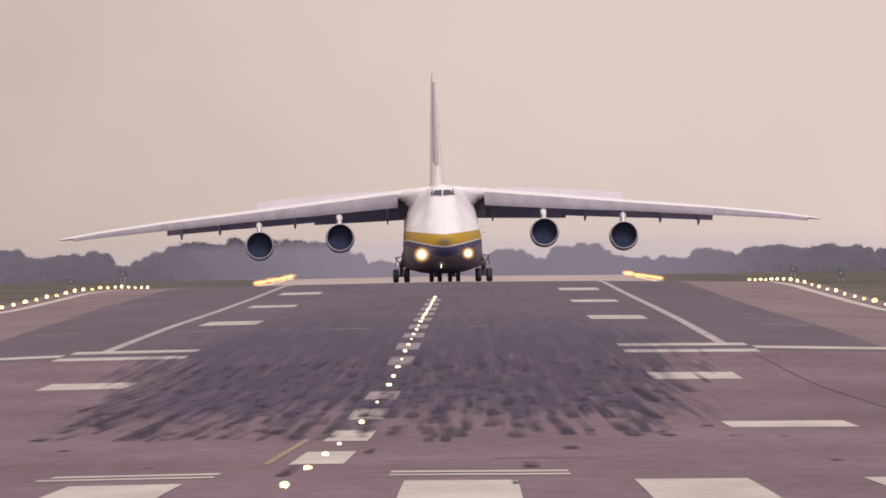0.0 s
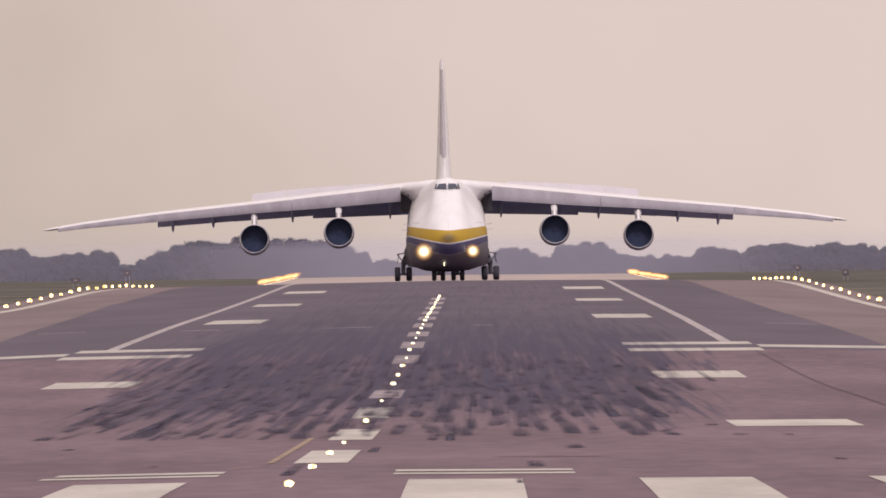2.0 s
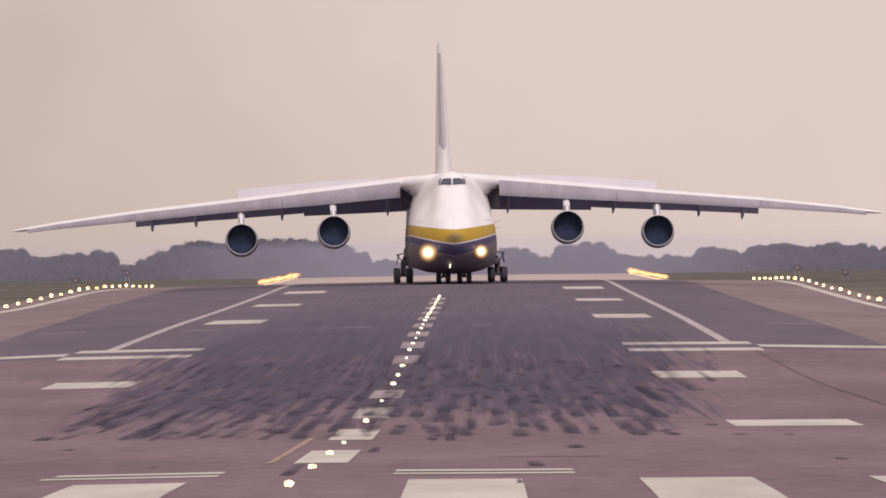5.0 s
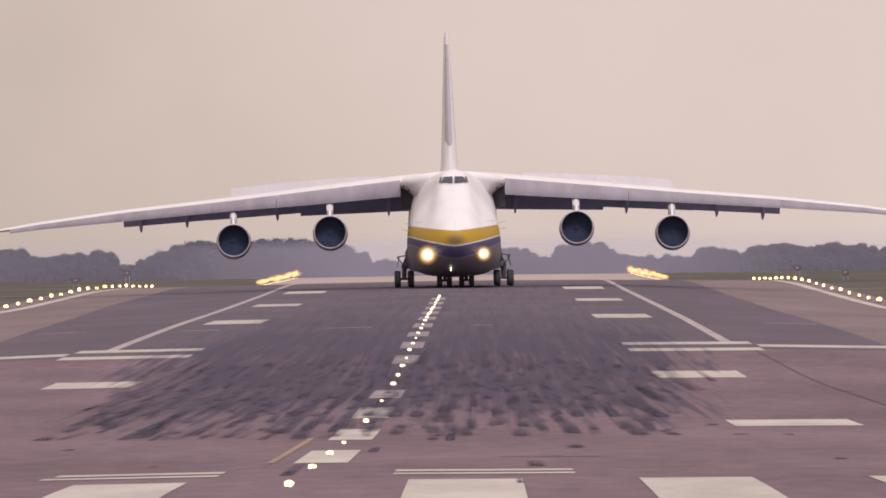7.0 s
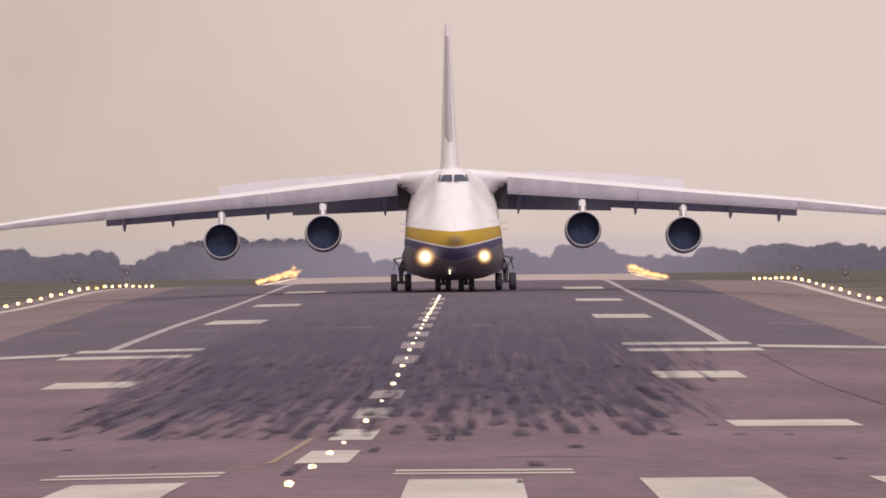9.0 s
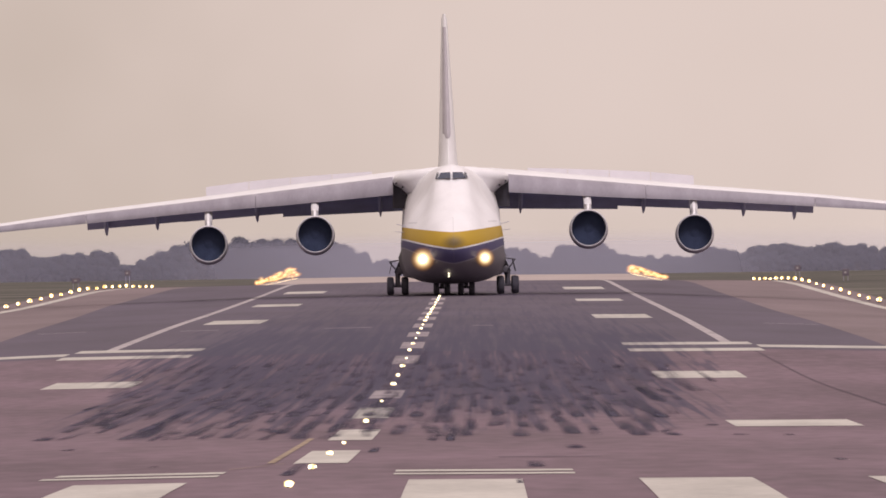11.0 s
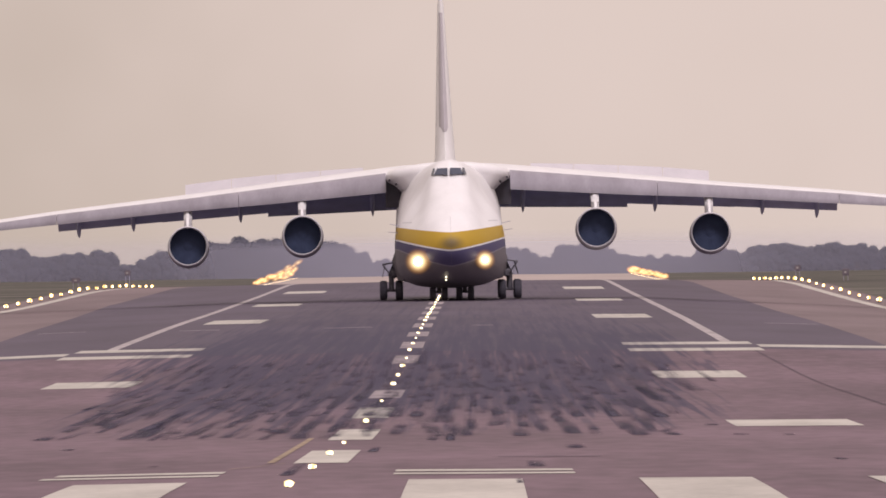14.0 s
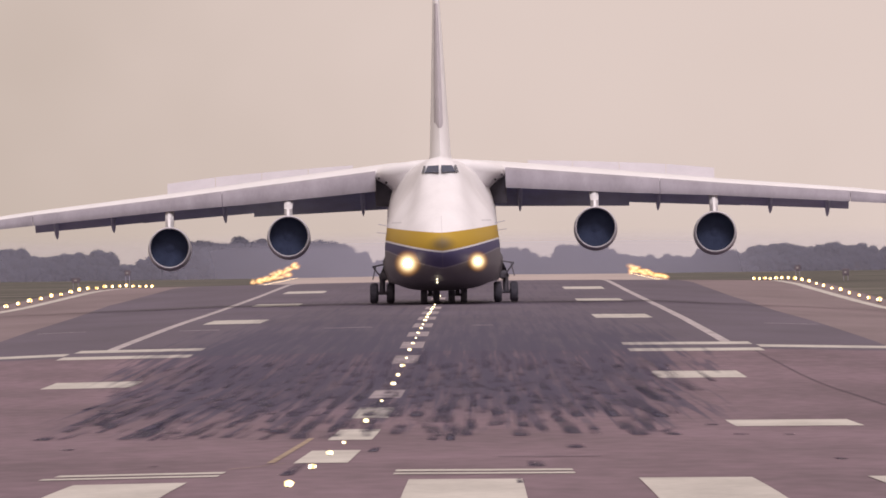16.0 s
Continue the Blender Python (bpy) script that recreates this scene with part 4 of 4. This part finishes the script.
        part("intake_lip", lathe([(0.12, r * 0.92), (0.0, r * 0.93), (-0.075, r * 0.965), (-0.02, r * 1.0), (0.14, r * 1.02)], o, "y", 48, cap=False), M["metal"], nac, "bright metal intake lip", smooth=True)
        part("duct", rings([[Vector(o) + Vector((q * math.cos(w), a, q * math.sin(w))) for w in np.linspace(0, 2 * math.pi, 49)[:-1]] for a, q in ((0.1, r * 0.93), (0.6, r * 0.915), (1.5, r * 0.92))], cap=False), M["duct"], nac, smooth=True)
        loops = []
        for q in (0.32, 0.6, 0.9, r * 0.92):
            loops.append([Vector(o) + Vector((q * math.cos(w + 0.25 * q), 1.1 + 0.003 * (i % 2), q * math.sin(w + 0.25 * q))) for i, w in enumerate(np.linspace(0, 2 * math.pi, 49)[:-1])])
        blades = rings(loops, cap=False)
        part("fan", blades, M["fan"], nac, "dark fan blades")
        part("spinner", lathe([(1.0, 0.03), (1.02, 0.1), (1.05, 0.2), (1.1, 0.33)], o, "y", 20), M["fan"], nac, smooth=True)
        part("core_cowl", lathe([(4.2, r * 0.7), (5.2, r * 0.6), (6.4, r * 0.42), (7.2, r * 0.1)], o, "y", 24), M["dark_metal"], nac, smooth=True)
        loops = []
        zb = z + r * 0.9
        zs, zt = float(np.interp(x, [4, 12, 17.4], [7.2, 6.63, 6.33])), top - th * 0.55
        for t in np.linspace(0, 1, 8):
            zz = zb + (zt - zb) * t
            # the leading edge runs back under the slat's lower lip
            y0 = float(np.interp(zz, [zb, zb + 0.5 * (zs - zb), zs - 0.12, zt], [ye + 1.0, ye + 1.5, le - 0.35, le + 0.5]))
            y1 = ye + 5.6 + (le + ch * 0.55 - ye - 5.6) * t
            w = 0.25 if t < 0.3 else 0.27
            loops.append([(sx * x - w * 0.3, y0, zz), (sx * x + w * 0.3, y0, zz), (sx * x + w, y0 + 0.7, zz), (sx * x + w, y1 - 1.0, zz), (sx * x, y1, zz), (sx * x - w, y1 - 1.0, zz), (sx * x - w, y0 + 0.7, zz)])
        part("pylon", rings(loops), M["white"], nac, smooth=True)
        for ob in (nac, *nac.children):
            if ob.name.split(".")[0] in ("engine", "core_cowl"):
                for v in ob.data.vertices:
                    v.co.z -= 0.075 * min(max(v.co.y - ye, 0), 1.6)

# tail
FIN = [(8.3, 18.5, 37.0, 0.95), (9.6, 23.0, 37.2, 0.72), (12, 26.2, 37.8, 0.60), (16, 31.0, 38.6, 0.42), (20.2, 35.6, 39.4, 0.22), (20.6, 36.3, 39.4, 0.12)]
fin = part("fin", rings([[(w * (1 if s > 0 else -1) * math.sin(math.pi * min(1, t ** 0.7)), y0 + (y1 - y0) * t, z) for t, s in [(0, 1), (0.06, 1), (0.2, 1), (0.45, 1), (0.75, 1), (1, 1), (0.75, -1), (0.45, -1), (0.2, -1), (0.06, -1)]] for z, y0, y1, w in FIN]),
           M["white"], aeroplane, "tall white tail fin", smooth=True)
part("fin_leading_edge", rings([[(-w * 0.60, y0 + 0.11 * c - 0.06, z), (-w * 0.43, y0 + 0.06 * c - 0.06, z), (-w * 0.2, y0 + 0.02 * c - 0.06, z), (0, y0 - 0.05, z), (w * 0.2, y0 + 0.02 * c - 0.06, z), (w * 0.40, y0 + 0.055 * c - 0.06, z), (w * 0.3, y0 + 0.06 * c + 0.1, z), (-w * 0.5, y0 + 0.13 * c, z)]
                                for z, y0, c, w in ((11.3, 25.26, 12.4, 0.40), (11.4, 25.39, 12.3, 0.50), (11.7, 25.8, 11.9, 0.60), (14, 28.6, 9.6, 0.51), (19.6, 34.92, 4.3, 0.25))]), M["strip"], fin, "grey de-icing strip", smooth=True)
for sx in (-1, 1):
    part("tailplane", rings([foil(sx * x, 28.5 + 0.6 * x, 8.5 - 0.38 * x, 7.6 - 0.05 * x, 0.7 - 0.035 * x, 8) for x in (0.5, 4, 8, 12.5)]), M["white"], aeroplane, smooth=True)

# landing gear; the legs give with the lean, so that the wheels stay on the ground
gears = []


def wheel(x, y, r, w, parent):
    t = part("tyre", lathe([(-w / 2, r * 0.55), (-w / 2, r * 0.8), (-w * 0.42, r * 0.94), (-w * 0.25, r), (w * 0.25, r), (w * 0.42, r * 0.94), (w / 2, r * 0.8), (w / 2, r * 0.55)], (x, y, r), "x", 24), M["tyre"], parent, "worn black tyre", smooth=True)
    part("rim", lathe([(-w * 0.46, r * 0.2), (-w * 0.44, r * 0.56), (w * 0.44, r * 0.56), (w * 0.46, r * 0.2)], (x, y, r), "x", 16), M["dark_metal"], parent)


for sx in (-1, 1):
    gear = part("main_gear_leg", merge(tube((sx * 3.2, 0, 3.2), (sx * 3.94, 0, 1.5), 0.28), *[tube((sx * 3.94, y, 1.7), (sx * 3.94, y, 0.64), 0.17) for y in (-3.4, -1.7, 0, 1.7, 3.4)],
                                       *[tube((sx * 3.37, y, 0.64), (sx * 4.52, y, 0.64), 0.1) for y in (-3.4, -1.7, 0, 1.7, 3.4)], box(sx * 3.75, 0, 1.75, 0.5, 7.8, 0.5, 0.1)), M["dark_metal"], aeroplane, "dark main landing gear", smooth=True)
    gears.append(gear)
    for y in (-3.4, -1.7, 0, 1.7, 3.4):
        for x in (3.42, 4.47):
            wheel(sx * x, y, 0.635, 0.5, gear)
    # gear bay sponson, door and its struts
    part("gear_sponson", rings([[(sx * x, y, z) for x, z in ((2.8, 1.2), (3.3 * k + 0.2, 1.35), (3.75 * k, 2.0), (3.85 * k, 2.7), (3.6 * k, 3.3), (2.8, 3.6))] for y, k in ((-7.5, 0.88), (-6, 0.97), (-3, 1.0), (4, 1.0), (7.5, 0.97), (9.5, 0.86))]), M["livery"], aeroplane, smooth=True)
    door = part("gear_door", merge(box(sx * 4.42, -1.5, 1.98, 0.05, 5.0, 0.85, 0.02, Matrix.Rotation(sx * radians(-14), 4, "Y")), tube((sx * 3.6, -4.0, 2.55), (sx * 4.5, -4.0, 2.42), 0.05), tube((sx * 4.5, -4.0, 2.42), (sx * 3.95, -4.0, 1.7), 0.05)), M["dark_metal"], aeroplane, "open dark gear door")
    nose = part("nose_gear_leg", merge(tube((sx * 0.85, -20.0, 1.6), (sx * 0.85, -20.0, 0.56), 0.14), tube((sx * 0.4, -20, 0.56), (sx * 1.3, -20, 0.56), 0.09), tube((sx * 0.85, -20.05, 0.9), (sx * 0.85, -18.6, 1.5), 0.07)), M["dark_metal"], aeroplane, "dark nose landing gear", smooth=True)
    gears.append(nose)
    for x in (0.48, 1.25):
        wheel(sx * x, -20.0, 0.56, 0.42, nose)
    if sx < 0:
        for y, z in ((-27.0, 1.56), (-26.3, 1.37)):
            part("taxi_light", lathe([(0.5, 0.04), (0.0, 0.06), (-0.03, 0.04)], (-0.38, y, z), "y", 12), M["dim"], aeroplane, "small lit taxi lamp", smooth=True)
    # landing lights
    lamp = part("landing_light", lathe([(1.3, 0.28), (0.0, 0.33), (-0.1, 0.35), (-0.08, 0.33)], (sx * 2.18, -27.3, 2.62), "y", 24), M["lamp_rim"], aeroplane, "landing light housing", smooth=True)
    bm = bmesh.new()
    bmesh.ops.create_icosphere(bm, subdivisions=3, radius=0.27 if sx < 0 else 0.2, matrix=Matrix.Translation((sx * 2.18, -27.35, 2.62)) @ Matrix.Diagonal((1, 0.45, 1, 1)))
    part("lens", bm, M["landing_glow"], lamp, "brilliant warm-white lit lens", smooth=True)
    # flat disc added for the lamp's glare, wider than the housing
    part("reflector", rings([[(sx * 2.18 + q * math.cos(w), -27.56, 2.62 + q * math.sin(w)) for w in np.linspace(0, 2 * math.pi, 33)[:-1]] for q in (0.05, 0.5, 1.0 if sx < 0 else 0.8)], cap=False), M["halo_glow"], lamp, "amber disc standing for the lamp's glare")
    # probes beside the nose
    part("probe", merge(tube((sx * 3.3, -21.0, 4.95), (sx * 3.95, -21.4, 5.1), 0.018), tube((sx * 3.3, -21.0, 4.5), (sx * 4.05, -21.4, 4.58), 0.018)), M["under"], aeroplane, "thin air probes")


def on_runway(x, y, yaw, bank):
    slope = math.degrees(math.atan2(ground(x - XC, y + 12) - ground(x - XC, y - 20), 32))
    return pose(x, y, ground(x - XC, y) + 0.02, slope, -bank, yaw)


# seconds, place, heading and lean of the aeroplane as it rolls and slows down
TRACK = [(0.0, -2.97, 1507.6, 0.70, 0.83), (0.5, -2.88, 1487.6, 0.54, 0.57), (1.0, -2.85, 1467.9, 0.43, 0.37), (1.5, -2.86, 1448.5, 0.41, 0.18), (2.0, -2.84, 1429.3, 0.45, -0.07),
         (2.5, -2.84, 1410.3, 0.54, -0.17), (3.0, -2.83, 1391.6, 0.69, -0.16), (3.5, -2.77, 1373.2, 0.87, 0.0), (4.0, -2.64, 1355.0, 0.96, 0.24), (6.5, -1.97, 1268.3, 0.58, 0.46)]
TRACK += [(7.0, -1.93, 1251.8, 0.43, 0.35), (7.5, -1.91, 1235.6, 0.39, 0.25), (8.0, -1.86, 1219.6, 0.32, 0.15), (8.5, -1.88, 1204.0, 0.31, 0.01), (9.0, -1.88, 1188.7, 0.37, 0.06),
          (11.5, -1.83, 1116.6, 0.36, 0.57), (12.0, -1.87, 1103.2, 0.36, 0.55), (12.5, -1.85, 1090.0, 0.37, 0.55), (13.0, -1.86, 1077.2, 0.35, 0.6), (13.5, -1.85, 1064.7, 0.38, 0.6),
          (14.0, -1.86, 1052.6, 0.35, 0.73), (14.5, -1.92, 1040.8, 0.28, 0.83), (15.0, -1.98, 1029.3, 0.21, 0.87), (15.5, -2.05, 1018.2, 0.15, 0.96), (16.0, -2.19, 1007.5, 0.07, 0.89)]


# ---- signs beside the runway ----


def sign(x, y, w, h, leg=0.45):
    e = empty("airfield_sign", Matrix.Translation((XC + x, y, ground(x, y))))
    part("board", box(0, 0, leg + h / 2, w, 0.12, h, 0.02), M["sign"], e, "dark sign board")
    for sx in (-1, 1):
        part("post", tube((sx * w * 0.32, 0, 0), (sx * w * 0.32, 0, leg + 0.02), 0.02, k=8), M["under"], e)
    part("marking_bar", box(-w * 0.05, -0.062, leg + h * 0.48, w * 0.34, 0.012, h * 0.3), M["sign_mark"], e, "pale marking bar")
    return tagged(e, "small dark airfield sign on two short posts in the grass", "sign", "airfield signs")


sign(36.5, 1450, 0.62, 0.66)
sign(33.1, 1500, 0.6, 0.55, 0.95)
sign(-35.6, 1500, 0.8, 0.5, 0.6)
sign(-32.9, 1600, 0.6, 0.55, 1.35)

# ---- far lights smeared by the hot air behind the engines ----
wisps = []


def shimmer(px0, px1, py0, py1, seed, lively):
    """Glowing wisps along a slanting line; each rides up and flutters more as the hot air reaches it."""
    r = random.Random(seed)
    y = 2425.0
    home = empty("light_shimmer", Matrix.Translation(((px0 + px1) / 2, y, py0)))
    tagged(home, "amber shimmer of far runway lights in hot exhaust air", "light shimmer", "light shimmers")
    for i in range(58):
        t = (i + r.uniform(-0.3, 0.3)) / 57
        bm = bmesh.new()
        w, h = r.uniform(0.45, 1.25), r.uniform(0.28, 0.6)
        off = r.uniform(0, 50)
        hub = bm.verts.new((0, -0.06, 0))
        rim = []
        for j in range(18):
            a = 2 * math.pi * j / 18
            k = 1 + 0.3 * noise.noise(Vector((math.cos(a) * 1.3 + off, math.sin(a) * 1.3, 0)))
            rim.append(bm.verts.new((w * k * math.cos(a) + 0.2 * h * math.sin(a), 0.04 * math.sin(3 * a), h * k * math.sin(a))))
        for j in range(18):
            bm.faces.new((hub, rim[j], rim[(j + 1) % 18]))
        ob = part("wisp", bm, M["ember"], home, smooth=True)
        x = (t - 0.5) * (px1 - px0)
        z = (py1 - py0) * (t if lively else 1 - t)
        ob.location.y = r.uniform(-6, 6)
        wisps.append((ob, x, ob.location.y, z, t, lively, r.randrange(10000)))
    return home


def at_far(px, py, y=2425.0):
    ux, uy = px + 0.0144 * (py - 441), py + 0.0144 * (px - 784)
    return (ux - 845.7) / F * y, EYE_Z + (480 - uy) / F * y


(x0, z0), (x1, z1) = at_far(458, 500), at_far(524, 487)
shimmer(x0, x1, z0, z1, 4, True)
(x0, z0), (x1, z1) = at_far(1114, 481), at_far(1176, 490)
shimmer(x0, x1, z1, z0, 9, False)


def flutter(ob, x, y, z, t, lively, seed):
    """Rows for one wisp: from a thin lit line to a rising, flickering smear."""
    r = random.Random(seed)
    up = t if lively else 1 - t
    rows = []
    for k in range(65):
        s = k * 0.25
        hot = min(1.0, max(0.0, (s - 5.0) / 8.0)) if lively else 0.55 * min(1.0, max(0.0, (s - 3.0) / 5.0))
        dx = r.gauss(0, 0.10) * (0.4 + 2.0 * hot)
        dz = r.gauss(0, 0.05) + hot * (up * r.uniform(-0.1, 2.0) + r.gauss(0, 0.10))
        rows.append((s, pose(x + dx - hot * (1 - t) * 0.8 * (1 if lively else 0), y, z + dz, 0, (-13 if lively else 10) + r.gauss(0, 4 + 4 * hot), 0)))
    return rows


def motions():
    walk(aeroplane, [(t, on_runway(x, y, yaw, bank)) for t, x, y, yaw, bank in TRACK])
    for leg in gears:
        walk(leg, [(t, pose(0, 0, 0, 0, bank, 0)) for t, x, y, yaw, bank in TRACK])
    for ob, *rest in wisps:
        walk(ob, flutter(ob, *rest))


motions()
